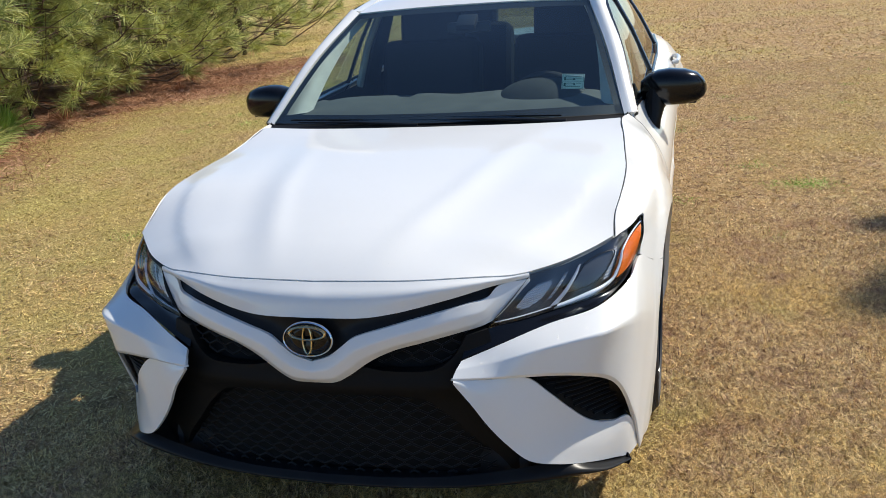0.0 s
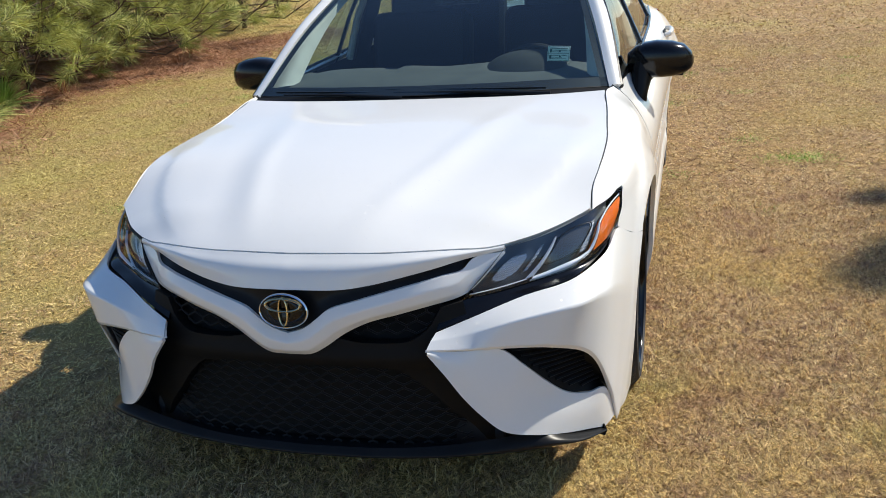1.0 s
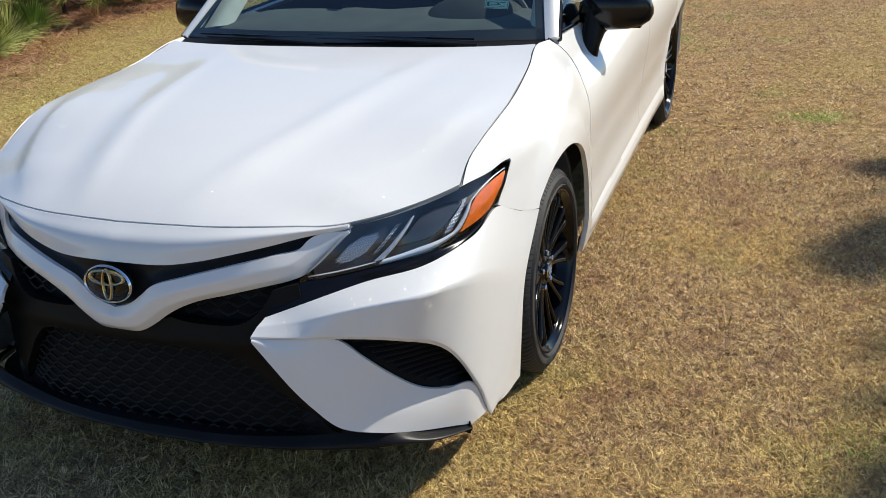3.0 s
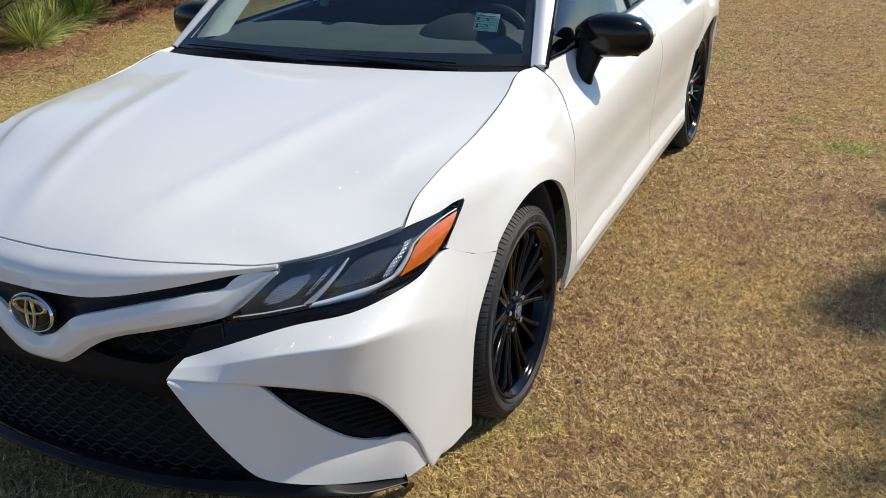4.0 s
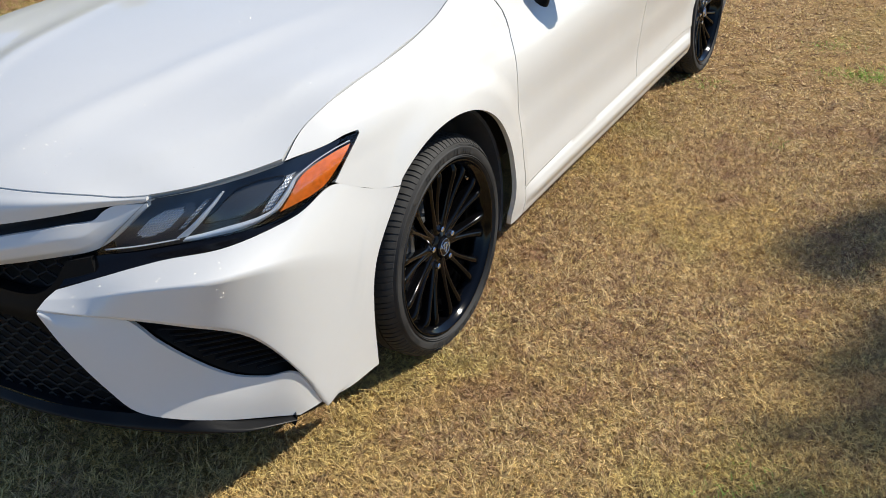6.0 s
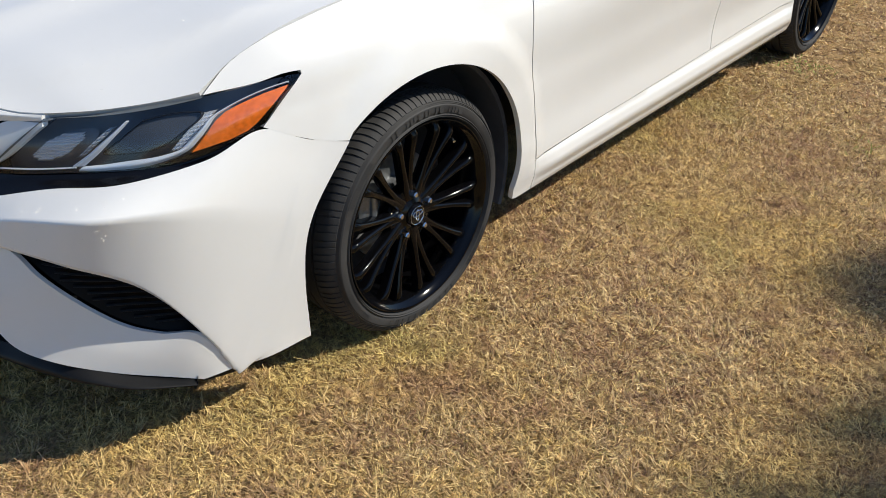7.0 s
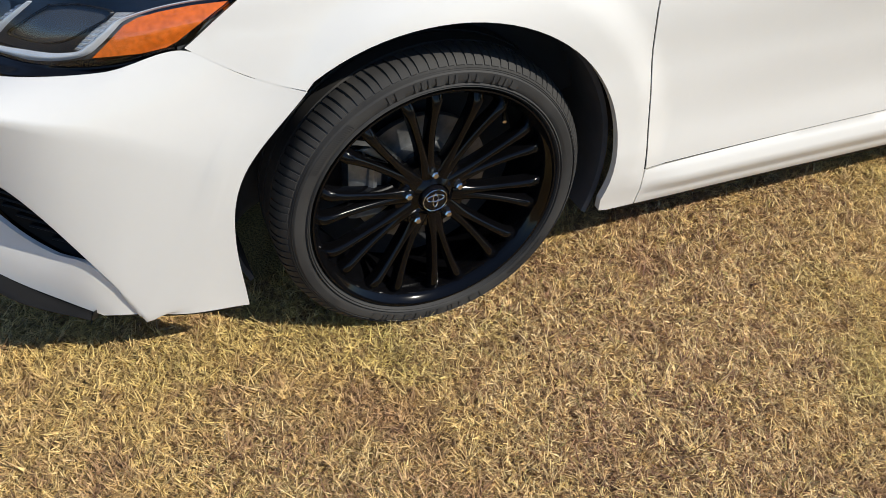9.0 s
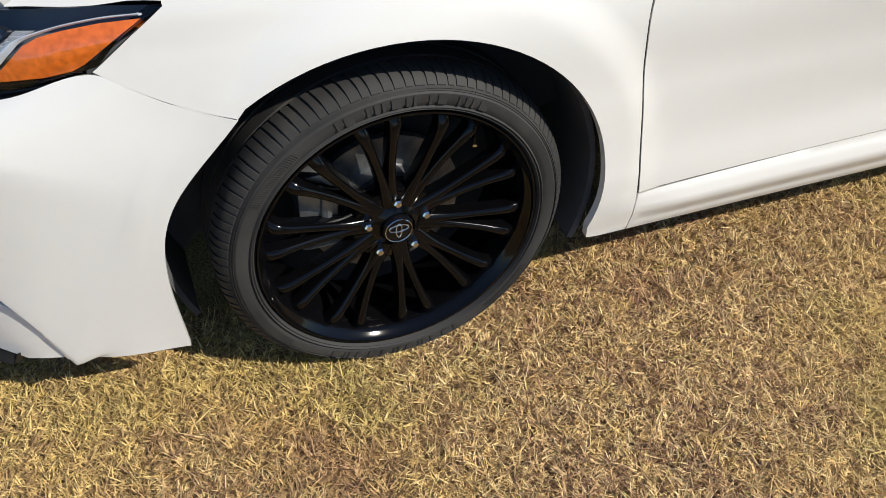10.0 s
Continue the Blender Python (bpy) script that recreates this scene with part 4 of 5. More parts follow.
RAIL = ((0.612, 1.15, 1.345), (0.590, 1.55, 1.392), (0.585, 2.0, 1.395), (0.590, 2.45, 1.345), (0.635, 2.95, 1.165), (0.68, 3.22, 1.02))
rail_in = [(x - 0.075, y, z + dz) for (x, y, z), dz in zip(RAIL, (0.013, 0.028, 0.03, 0.035, 0.05, 0.02))]
rail_mid = [((a[0] + b[0]) / 2 + 0.004, a[1], (a[2] + b[2]) / 2 + 0.012) for a, b in zip(RAIL, rail_in)]
for sign in (1, -1):
    pillar = Shell().grid(skin((PIL_IN, PIL_MID, PIL_OUT), 20, 8), 0.03, False, (0.6, -0.6, 0.6)).grid(skin((rail_in, rail_mid, RAIL), 40, 8), 0.03, False, (0.6, 0, 0.8))
    part("roof_pillar", sided(pillar, sign), PAINT, car, "white roof pillar and rail")
roof_rows = []
for k, (y, zc, w, ze) in enumerate(((1.12, 1.362, 0.537, 1.352), (1.35, 1.412, 0.522, 1.388), (1.75, 1.443, 0.51, 1.418), (2.15, 1.436, 0.51, 1.418), (2.5, 1.395, 0.515, 1.378))):
    roof_rows.append([(w * t, y + (0.045 * (1 - t * t) if k == 0 else 0), zc + (ze - zc) * t**2.2) for t in (0, 0.3, 0.6, 0.85, 1)])
part("roof", Shell().grid(skin(roof_rows, 20, 30), 0.02, True, (0, 0, 1)), PAINT, car, "white roof")
rear_glass = Shell().grid(skin([roof_rows[-1], [(0.56 * t, 2.95, 1.235 - 0.05 * t * t) for t in (0, 0.3, 0.6, 0.85, 1)], [(0.62 * t, 3.3 - 0.06 * t * t, 1.03) for t in (0, 0.3, 0.6, 0.85, 1)]], 16, 12), 0, True, (0, 1, 1))
part("rear_window", rear_glass, REARGLASS, car, "tinted rear window")
BELT = [(float(spline(GAP_Y, GAP_X, y)) - 0.012, y, float(spline(GAP_Y, GAP_Z, y))) for y in (0.50, 0.83, 1.15, 1.55, 2.0, 2.45, 2.95, 3.2)]
TOPS = [PIL_OUT[0], PIL_OUT[1]] + list(RAIL[:5]) + [RAIL[5]]
TOPS = [(x - 0.012, y, z - 0.006) for x, y, z in TOPS]
win_mid = [tuple((np.array(a) + b) / 2 + (0.012, 0, 0)) for a, b in zip(BELT, TOPS)]
for sign in (1, -1):
    w = part("side_window", sided(Shell().grid(skin((BELT, win_mid, TOPS), 50, 10), 0, False, (1, 0, 0.3)), sign), SIDEGLASS, car, "tinted side windows with dark frames")
    w.visible_shadow = False
    bm = bmesh.new()
    add_tube(bm, [(sign * (x + 0.016), y, z + 0.004) for x, y, z in BELT[:-1]], 0.0065, 8, 1.0)
    part("belt_moulding", bm, GLOSS, w, "black window moulding")
    bm = bmesh.new()
    add_tube(bm, [(sign * (x + 0.004), y, z) for x, y, z in glide(TOPS, 30)], 0.012, 8)
    for y in (1.52, 2.5):
        xb, zb = float(spline([b[1] for b in BELT], [b[0] for b in BELT], y)), float(spline(GAP_Y, GAP_Z, y))
        xt, zt = float(spline([b[1] for b in TOPS[1:]], [b[0] for b in TOPS[1:]], y)), float(spline([b[1] for b in TOPS[1:]], [b[2] for b in TOPS[1:]], y))
        add_tube(bm, [(sign * (xb + 0.004), y, zb), (sign * ((xb + xt) / 2 + 0.016), y + 0.01, (zb + zt) / 2), (sign * (xt + 0.004), y + 0.02, zt)], 0.03, 8, 0.3)
    part("window_frame", bm, GLOSS, w, "gloss black window frame")

# cowl and wipers
cowl = Shell().grid(np.stack([skin(([(0, 0.290, 0.945), (0.3, 0.300, 0.945), (0.55, 0.325, 0.945), (0.722, 0.352, 0.943)],), 24, 1)[0],
                              skin(([(0, 0.325, 0.952), (0.3, 0.335, 0.952), (0.55, 0.36, 0.952), (0.73, 0.41, 0.950)],), 24, 1)[0],
                              skin(([(0, 0.385, 0.972), (0.38, 0.41, 0.972), (0.62, 0.455, 0.968), (0.735, 0.490, 0.958)],), 24, 1)[0]]), 0.0, True, (0, 0, 1))
part("cowl", cowl, BLACK, car, "black plastic cowl under the windscreen")
for x0, x1, y0, y1 in ((0.52, -0.10, 0.375, 0.385), (-0.06, -0.58, 0.372, 0.40)):
    bm = bmesh.new()
    add_tube(bm, [(x0, y0 - 0.02, 0.958), ((x0 + x1) / 2, (y0 + y1) / 2 - 0.02, 0.973), (x1, y1 - 0.01, 0.976)], [0.009, 0.005, 0.003], 8)
    add_tube(bm, [(x0 - 0.02, y0 + 0.01, 0.975), ((x0 + x1) / 2, (y0 + y1) / 2 + 0.002, 0.980), (x1 - 0.04, y1 + 0.008, 0.984)], 0.0035, 6)
    part("wiper", bm, SATIN, car, "black wiper arm and blade")

# sticker inside the windscreen and the sensor pod
stick = pose(0.521, 0.595, 1.070, 61, 0, 0)
s = part("sticker", add_box(bmesh.new(), (0.088, 0.062, 0.0012), bevel=0.0005), PAPER, car, "pale green and white inspection paper on the glass", stick @ pose(0, 0, 0, 0, 0, -3))
bm = bmesh.new()
for x, y, w, h in ((0, 0.0285, 0.082, 0.0012), (0, -0.0285, 0.082, 0.0012), (-0.0405, 0, 0.0012, 0.057), (0.0405, 0, 0.0012, 0.057), (0, 0.0, 0.080, 0.0012), (0, 0.021, 0.070, 0.0028),
                   (-0.016, 0.013, 0.034, 0.0022), (0.020, 0.013, 0.024, 0.0022), (-0.012, 0.006, 0.044, 0.0018), (-0.032, 0.010, 0.008, 0.013), (0.004, 0.010, 0.007, 0.006),
                   (-0.014, -0.008, 0.036, 0.0022), (0.022, -0.008, 0.020, 0.0022), (-0.010, -0.016, 0.050, 0.0018), (-0.032, -0.015, 0.008, 0.014), (0.0, -0.022, 0.060, 0.0016), (0.006, -0.012, 0.007, 0.006)):
    add_box(bm, (w, h, 0.0008), (x, y, 0.001))
part("print", bm, INK, s)
bm = bmesh.new()
add_box(bm, (0.09, 0.10, 0.03), bevel=0.01)
part("sensor_pod", bm, FRIT, car, "black sensor housing behind the glass", pose(0, 1.04, 1.288, 25))
bm = bmesh.new()
add_box(bm, (0.21, 0.03, 0.05), bevel=0.014)
part("rear_view_mirror", bm, FRIT, car, "black inside mirror", pose(0.0, 1.08, 1.262, -8))

# ---- the car: cabin, wheels, rest ----
dash = (0, 0, -0.002) + skin(([(0, 0.395, 0.950), (0.4, 0.42, 0.950), (0.62, 0.46, 0.950), (0.70, 0.49, 0.945)], [(0, 0.60, 0.995), (0.4, 0.62, 0.995), (0.62, 0.64, 0.985), (0.71, 0.66, 0.97)],
             [(0, 0.86, 0.985), (0.4, 0.88, 1.0), (0.62, 0.88, 0.985), (0.71, 0.88, 0.96)], [(0, 0.95, 0.70), (0.4, 0.95, 0.70), (0.62, 0.95, 0.70), (0.72, 0.95, 0.70)]), 24, 16)
part("dashboard", Shell().grid(dash, 0, True, (0, 0, 1)), DASH, car, "dark grey dashboard")
bm = bmesh.new()
# a cowl that rises over the dials and opens towards the driver
rows = []
for t in np.linspace(0, 1, 10):
    rise = math.sin(min(1.0, t * 1.25) * math.pi / 2) ** 0.7
    rows.append([bm.verts.new((0.362 + 0.200 * (0.6 + 0.4 * rise) * math.cos(a), 0.60 + 0.24 * t, 0.945 + 0.112 * rise * max(0.0, math.sin(a)) ** 0.8)) for a in np.linspace(0, math.pi, 25)])
for r0, r1 in zip(rows, rows[1:]):
    for k in range(24):
        bm.faces.new((r0[k], r0[k + 1], r1[k + 1], r1[k]))
bmesh.ops.solidify(bm, geom=bm.faces[:], thickness=0.008)
part("instrument_hood", bm, DASH, car, "rounded hood over the instruments", angle=60)
bm = bmesh.new()
bmesh.ops.create_circle(bm, segments=8, radius=0.016, matrix=pose(0.175, 0, 0, 90))
bmesh.ops.spin(bm, geom=bm.verts[:] + bm.edges[:], cent=(0, 0, 0), axis=(0, 0, 1), angle=2 * math.pi, steps=48, use_merge=True)
add_box(bm, (0.33, 0.045, 0.03), bevel=0.01)
add_box(bm, (0.05, 0.17, 0.03), (0, -0.085, 0), bevel=0.01)
add_box(bm, (0.13, 0.11, 0.05), bevel=0.02)
part("steering_wheel", bm, CABIN, car, "black steering wheel", pose(0.33, 1.06, 0.87, 66))
for x, y in ((0.36, 1.45), (-0.36, 1.45), (0.36, 2.38), (-0.36, 2.38)):
    bm = bmesh.new()
    add_box(bm, (0.50, 0.52, 0.20), (0, -0.10, 0.45), 0.06, segments=3)
    add_box(bm, (0.54, 0.17, 0.66), (0, 0.20, 0.82), 0.07, pose(0, 0, 0, -16), 3)
    add_box(bm, (0.34, 0.12, 0.22), (0, 0.30, 1.19), 0.05, pose(0, 0, 0, -12), 3)
    part("seat", bm, SEAT, car, "black cloth seat", pose(x, y, 0.02))
part("floor_pan", add_box(bmesh.new(), (1.10, 4.3, 0.12), (0, 1.30, 0.23), 0.03), DARK, car)
part("undertray", Shell().grid(skin(([(x, y + 0.03, z) for x, y, z in LOW_C], [(x * 0.98, -0.6, 0.178) for x, y, z in LOW_C], [(x * 1.0, -0.41, 0.172) for x, y, z in LOW_C]), 20, 6), 0, True, (0, 0, -1)), DARK, car)
part("bulkhead", add_box(bmesh.new(), (1.44, 0.9, 0.40), (0, -0.05, 0.62), 0.05), DARK, car)
part("rear_deck", add_box(bmesh.new(), (1.30, 0.7, 0.5), (0, 3.05, 0.70), 0.05), DARK, car)
for sign in (1, -1):
    # pale lining of the roof pillars
    lining = Shell().grid(skin((((0.715, 0.565, 0.975), (0.662, 0.79, 1.15), (0.605, 1.01, 1.275), (0.555, 1.15, 1.335)), ((0.665, 0.575, 0.98), (0.625, 0.80, 1.145), (0.578, 1.015, 1.268), (0.53, 1.15, 1.33)),
                                ((0.625, 0.64, 0.975), (0.597, 0.85, 1.125), (0.556, 1.05, 1.25), (0.51, 1.17, 1.32))), 14, 6), 0.004, False, (-0.7, -0.7, 0.2))
    part("pillar_lining", sided(lining, sign), HEADLINER, car, "pale grey inner pillar trim")
    part("pillar_lining", add_tube(bmesh.new(), [(sign * 0.74, 1.56, 0.95), (sign * 0.68, 1.58, 1.15), (sign * 0.575, 1.60, 1.37)], [0.05, 0.045, 0.05], 10, 0.4), HEADLINER, car, "pale grey centre pillar trim")
    part("pillar_panel", add_box(bmesh.new(), (0.035, 0.24, 0.46), (sign * 0.655, 1.70, 1.16), 0.015, pose(0, 0, 0, 0, -sign * 19)), CABIN, car, "dark belt panel of the centre pillar")
    part("door_lining", sided(Shell().patch([(0.5, 0.35), (2.4, 0.4), (2.4, 0.97), (0.5, 0.955)], lambda y, z: np.stack([0.74 + 0 * y, y, z], -1), 0.1, toward=(-1, 0, 0)), sign), CABIN, car)
part("headliner", Shell().grid(skin([[(x * 0.98, y, z - 0.025) for x, y, z in r] for r in roof_rows], 12, 12), 0, True, (0, 0, -1)), HEADLINER, car, "pale grey headliner")

# wheel wells
for axle in (0.0, WHEELBASE):
    for sign in (1, -1):
        bm = bmesh.new()
        prof = [(sign * 0.840, 0.409), (sign * 0.836, 0.399), (sign * 0.80, 0.400), (sign * 0.58, 0.400), (sign * 0.56, 0.36), (sign * 0.55, 0.05)]
        rings = []
        for a in np.linspace(radians(-20), radians(206), 40):
            tuck = sign * 0.07 * min(1.0, max(0.0, (a - radians(160)) / radians(20)))
            rings.append([bm.verts.new((d - tuck * (abs(d) > 0.7), axle + r * math.cos(a), WHEEL_Z + r * math.sin(a))) for d, r in prof])
        for r0, r1 in zip(rings, rings[1:]):
            for i in range(len(prof) - 1):
                bm.faces.new((r0[i], r0[i + 1], r1[i + 1], r1[i]))
        part("wheel_well", bm, LINER, car, "black plastic wheel arch liner")

# black plastic air dam at the bumper; sill strip paints shade and weld seam
for sign in (1, -1):
    for name, top, drop_ in (("air_dam", [(0.775, -0.66, 0.19), (0.800, -0.59, 0.185), (0.822, -0.50, 0.180), (0.836, -0.40, 0.178)], 0.046),
                             ("sill_shade_strip", [(float(side_x(y, 0.21)) - 0.026, y, 0.222) for y in np.linspace(0.475, 2.43, 14)], 0.060)):
        run = glide(top, 40)
        part(name, sided(Shell().grid(np.stack([run, run - (0.002, 0, drop_ * 0.5), run - (0.010, 0, drop_)]), 0.005, False, (1, -0.2, 0)), sign), SATIN, car, "black strip that darkens the edge under the white panel")

# outside mirrors
def mirror(sign):
    bm = bmesh.new()
    rows = []
    for t, cy, cz, ry, rz in ((-0.022, 0.004, -0.010, 0.024, 0.036), (0.012, 0.0, -0.004, 0.052, 0.060), (0.045, -0.004, 0.0, 0.062, 0.070), (0.09, -0.004, 0.002, 0.066, 0.074), (0.15, 0.002, 0.0, 0.062, 0.070), (0.195, 0.012, -0.004, 0.050, 0.058), (0.222, 0.024, -0.010, 0.030, 0.036), (0.232, 0.032, -0.014, 0.008, 0.012)):
        ring_ = []
        for k in range(28):
            a = 2 * math.pi * k / 28
            c, s = math.cos(a), math.sin(a)
            y = -abs(c) ** 0.75 * math.copysign(1, c)
            z = abs(s) ** 0.62 * math.copysign(1, s)
            y = min(y, 0.62)
            ring_.append(bm.verts.new((sign * (0.795 + t * 1.03), 0.815 + cy + ry * y * 1.15, 1.001 + cz + rz * z)))
        rows.append(ring_)
    for r0, r1 in zip(rows, rows[1:]):
        for k in range(28):
            bm.faces.new((r0[k], r0[(k + 1) % 28], r1[(k + 1) % 28], r1[k]))
    bm.faces.new(rows[0])
    bm.faces.new(rows[-1])
    m = part("mirror", bm, GLOSS, car, "gloss black door mirror", angle=50)
    bm = bmesh.new()
    add_tube(bm, [(sign * 0.816, 0.724, 0.842), (sign * 0.819, 0.728, 0.852), (sign * 0.823, 0.746, 0.888), (sign * 0.831, 0.776, 0.940), (sign * 0.850, 0.805, 0.985)], [0.029, 0.033, 0.033, 0.038, 0.05], 14, 1.4)
    part("mirror_foot", bm, SATIN, m, "black mirror foot on the door")
    bm = bmesh.new()
    add_box(bm, (0.17, 0.004, 0.11), (sign * 0.905, 0.862, 1.001), 0.002)
    part("mirror_glass", bm, CHROME, m)
    bm = bmesh.new()
    add_box(bm, (0.10, 0.05, 0.012), (sign * 0.945, 0.835, 0.937), 0.005)
    part("mirror_lower", bm, SATIN, m)


mirror(1)
mirror(-1)


# wheels
def wheel(at):
    w = new("wheel")
    w.parent = car
    w.matrix_basis = at
    tagged(w, "black multi-spoke alloy wheel with a dusty tyre")
    # tyre: x = 0 is the outer face's plane, negative is inwards
    prof = [(-0.024, 0.252), (-0.012, 0.2595), (-0.010, 0.2645), (-0.003, 0.269), (0.002, 0.276), (0.0055, 0.287), (0.004, 0.299), (-0.004, 0.309), (-0.013, 0.318),
            (-0.022, 0.3235), (-0.036, 0.3275), (-0.056, 0.3295), (-0.0575, 0.3230), (-0.065, 0.3230), (-0.0665, 0.3300), (-0.098, 0.3305), (-0.0995, 0.3230), (-0.107, 0.3230), (-0.1085, 0.3305),
            (-0.140, 0.3300), (-0.1415, 0.3230), (-0.149, 0.3230), (-0.1505, 0.3295), (-0.172, 0.3270), (-0.188, 0.319), (-0.205, 0.302), (-0.207, 0.275), (-0.200, 0.258), (-0.185, 0.252)]
    part("tyre", add_lathe(bmesh.new(), prof, 128), RUBBER, w, "black tyre with worn dusty tread", angle=28)
    # shoulder blocks, parted by bent grooves of uneven pitch
    bm = bmesh.new()
    marks = np.cumsum([0.0] + [(1.0, 1.18, 0.86, 1.08)[k % 4] for k in range(108)])
    marks = marks / marks[-1] * 2 * math.pi
    for a0, a1 in zip(marks, marks[1:]):
        a, da = (a0 + a1) / 2, (a1 - a0) / 2 - 0.0050
        quad = []
        for d, r, slant in ((-0.056, 0.3315, 0.030), (-0.044, 0.3312, 0.020), (-0.032, 0.3298, 0.010), (-0.020, 0.3258, 0.003), (-0.011, 0.3188, -0.001), (-0.004, 0.3112, -0.003)):
            quad.append([bm.verts.new((d, rr * math.cos(a + slant + e), rr * math.sin(a + slant + e))) for e, rr in ((-da, r - 0.005), (-da + 0.003, r), (da - 0.003, r), (da, r - 0.005))])
        for q0, q1 in zip(quad, quad[1:]):
            for i in range(3):
                bm.faces.new((q0[i], q0[i + 1], q1[i + 1], q1[i]))
        bm.faces.new(quad[0])
        bm.faces.new(quad[-1])
    part("tread", bm, RUBBER, w, "shoulder blocks of the tread", angle=40)
    # raised rings, bars of lettering and hatched fields on the sidewall
    bm = bmesh.new()
    for r, x0, x1, x2 in ((0.2700, -0.002, 0.0045, 0.003), (0.2745, 0.0005, 0.0065, 0.003), (0.3035, -0.003, 0.0025, -0.002), (0.3065, -0.004, 0.0005, -0.004)):
        add_lathe(bm, [(x0, r - 0.003), (x1, r), (x2, r + 0.0025)], 96)
    for start, count in ((62, 11), (242, 11)):
        for k in range(count):
            a = radians(start + k * 5.2)
            for e, wide in ((-0.030, 0.018), (0.002, 0.030))[: 1 + k % 2] if k % 3 else ((-0.030, 0.055),):
                q = [bm.verts.new((0.0062 + dx, r * math.cos(a + s), r * math.sin(a + s))) for r, s, dx in ((0.281, e, 0.0012), (0.298, e, 0.0002), (0.298, e + wide, 0.0002), (0.281, e + wide, 0.0012))]
                bm.faces.new(q)
    for start in (14, 128, 198, 308):
        for k in range(26):
            a = radians(start + k * 0.9)
            q = [bm.verts.new((x, r * math.cos(a + s), r * math.sin(a + s))) for r, s, x in ((0.284, 0.0, 0.0072), (0.300, 0.02, 0.0050), (0.300, 0.027, 0.0050), (0.284, 0.007, 0.0072))]
            bm.faces.new(q)
    part("sidewall_relief", bm, RUBBER, w, "raised bars and rings on the sidewall")
    # rim
    lip = [(-0.016, 0.258), (-0.004, 0.2635), (0.0005, 0.2625), (0.0005, 0.259), (-0.007, 0.256), (-0.012, 0.250), (-0.022, 0.244), (-0.06, 0.236), (-0.12, 0.230), (-0.19, 0.238)]
    part("rim", add_lathe(bmesh.new(), lip, 96), ALLOY, w, "gloss black rim", angle=40)
    # ten V-shaped pairs of spokes, dished towards the hub and hooked at the rim
    for k in range(20):
        centre, sign = radians(27 + 36 * (k // 2)), 1 if k % 2 else -1
        bm = bmesh.new()
        rings = []
        for t in np.linspace(0, 1, 13):
            r = 0.040 + t * 0.211
            a = centre + sign * (0.135 * t**0.8 + 0.055 * (1 - t) ** 2)
            x = -0.036 - 0.006 * math.sin(t * math.pi) + 0.028 * t - 0.020 * max(0.0, (t - 0.86) / 0.14) ** 2
            wid = 0.0108 - 0.0024 * math.sin(t * math.pi) + 0.006 * max(0.0, 0.3 - t) / 0.3 + 0.0030 * max(0.0, t - 0.8) * 5
            dep = 0.026 + 0.004 * (1 - t)
            c, sn = math.cos(a), math.sin(a)
            prof_ = [(-wid * 1.15, x - dep)] + [(wid * math.sin(q), x - 0.0085 * (1 - math.cos(q))) for q in np.linspace(-1.45, 1.45, 9)] + [(wid * 1.15, x - dep)]
            rings.append([bm.verts.new((d, r * c - o * sn, r * sn + o * c)) for o, d in prof_])
        for r0, r1 in zip(rings, rings[1:]):
            for i in range(10):
                bm.faces.new((r0[i], r0[i + 1], r1[i + 1], r1[i]))
        part("spoke", bm, ALLOY, w, "thin gloss black spoke", angle=60)
    hub = [(-0.075, 0.083), (-0.052, 0.082), (-0.044, 0.079), (-0.041, 0.070), (-0.040, 0.050), (-0.034, 0.042), (-0.030, 0.034)]
    part("hub", add_lathe(bmesh.new(), hub, 48), ALLOY, w, angle=30)
    bm = add_lathe(bmesh.new(), [(-0.036, 0.031), (-0.027, 0.030), (-0.0235, 0.0275), (-0.0225, 0.02), (-0.0220, 0.0001)], 40)
    part("hub_cap", bm, GLOSS, w, "black centre cap with silver loops")
    bm = bmesh.new()
    hoop(bm, 0, 0, 0.0255, 0.0255, 0.0010, 0.001, 0.0, 32)
    hoop(bm, 0, 0.001, 0.0055, 0.0155, 0.0014, 0.0014, -0.001, 24)
    hoop(bm, 0, 0.006, 0.0185, 0.0075, 0.0014, 0.0014, -0.001, 24)
    part("cap_badge", bm, CHROME, w, at=pose(-0.0212, 0, 0, 0, 0, 90))
    for k in range(5):
        a = radians(90 + 72 * k)
        pocket = add_lathe(bmesh.new(), [(-0.041, 0.0185), (-0.0385, 0.0175), (-0.0385, 0.0145), (-0.046, 0.0135), (-0.050, 0.0)], 20)
        part("nut_pocket", pocket, ALLOY, w, at=pose(0.0, 0.058 * math.cos(a), 0.058 * math.sin(a)))
        bm = bmesh.new()
        add_lathe(bm, [(-0.050, 0.0095), (-0.032, 0.0095), (-0.026, 0.0082), (-0.023, 0.0060), (-0.022, 0.0001)], 6)
        part("lug_nut", bm, CHROME, w, "chrome wheel nut", pose(0.0, 0.058 * math.cos(a), 0.058 * math.sin(a)), 20)
    part("brake_disc", add_lathe(bmesh.new(), [(-0.12, 0.15), (-0.105, 0.150), (-0.105, 0.09), (-0.085, 0.085), (-0.08, 0.05), (-0.08, 0.0)], 48), STEEL, w, "grey brake disc")
    bm = bmesh.new()
    add_box(bm, (0.05, 0.075, 0.17), (-0.085, -0.135, 0.045), 0.015)
    add_tube(bm, [(-0.062, -0.12, 0.10), (-0.062, -0.125, 0.0)], 0.012, 8)
    part("caliper", bm, STEEL, w, "grey brake caliper")
    bm = bmesh.new()
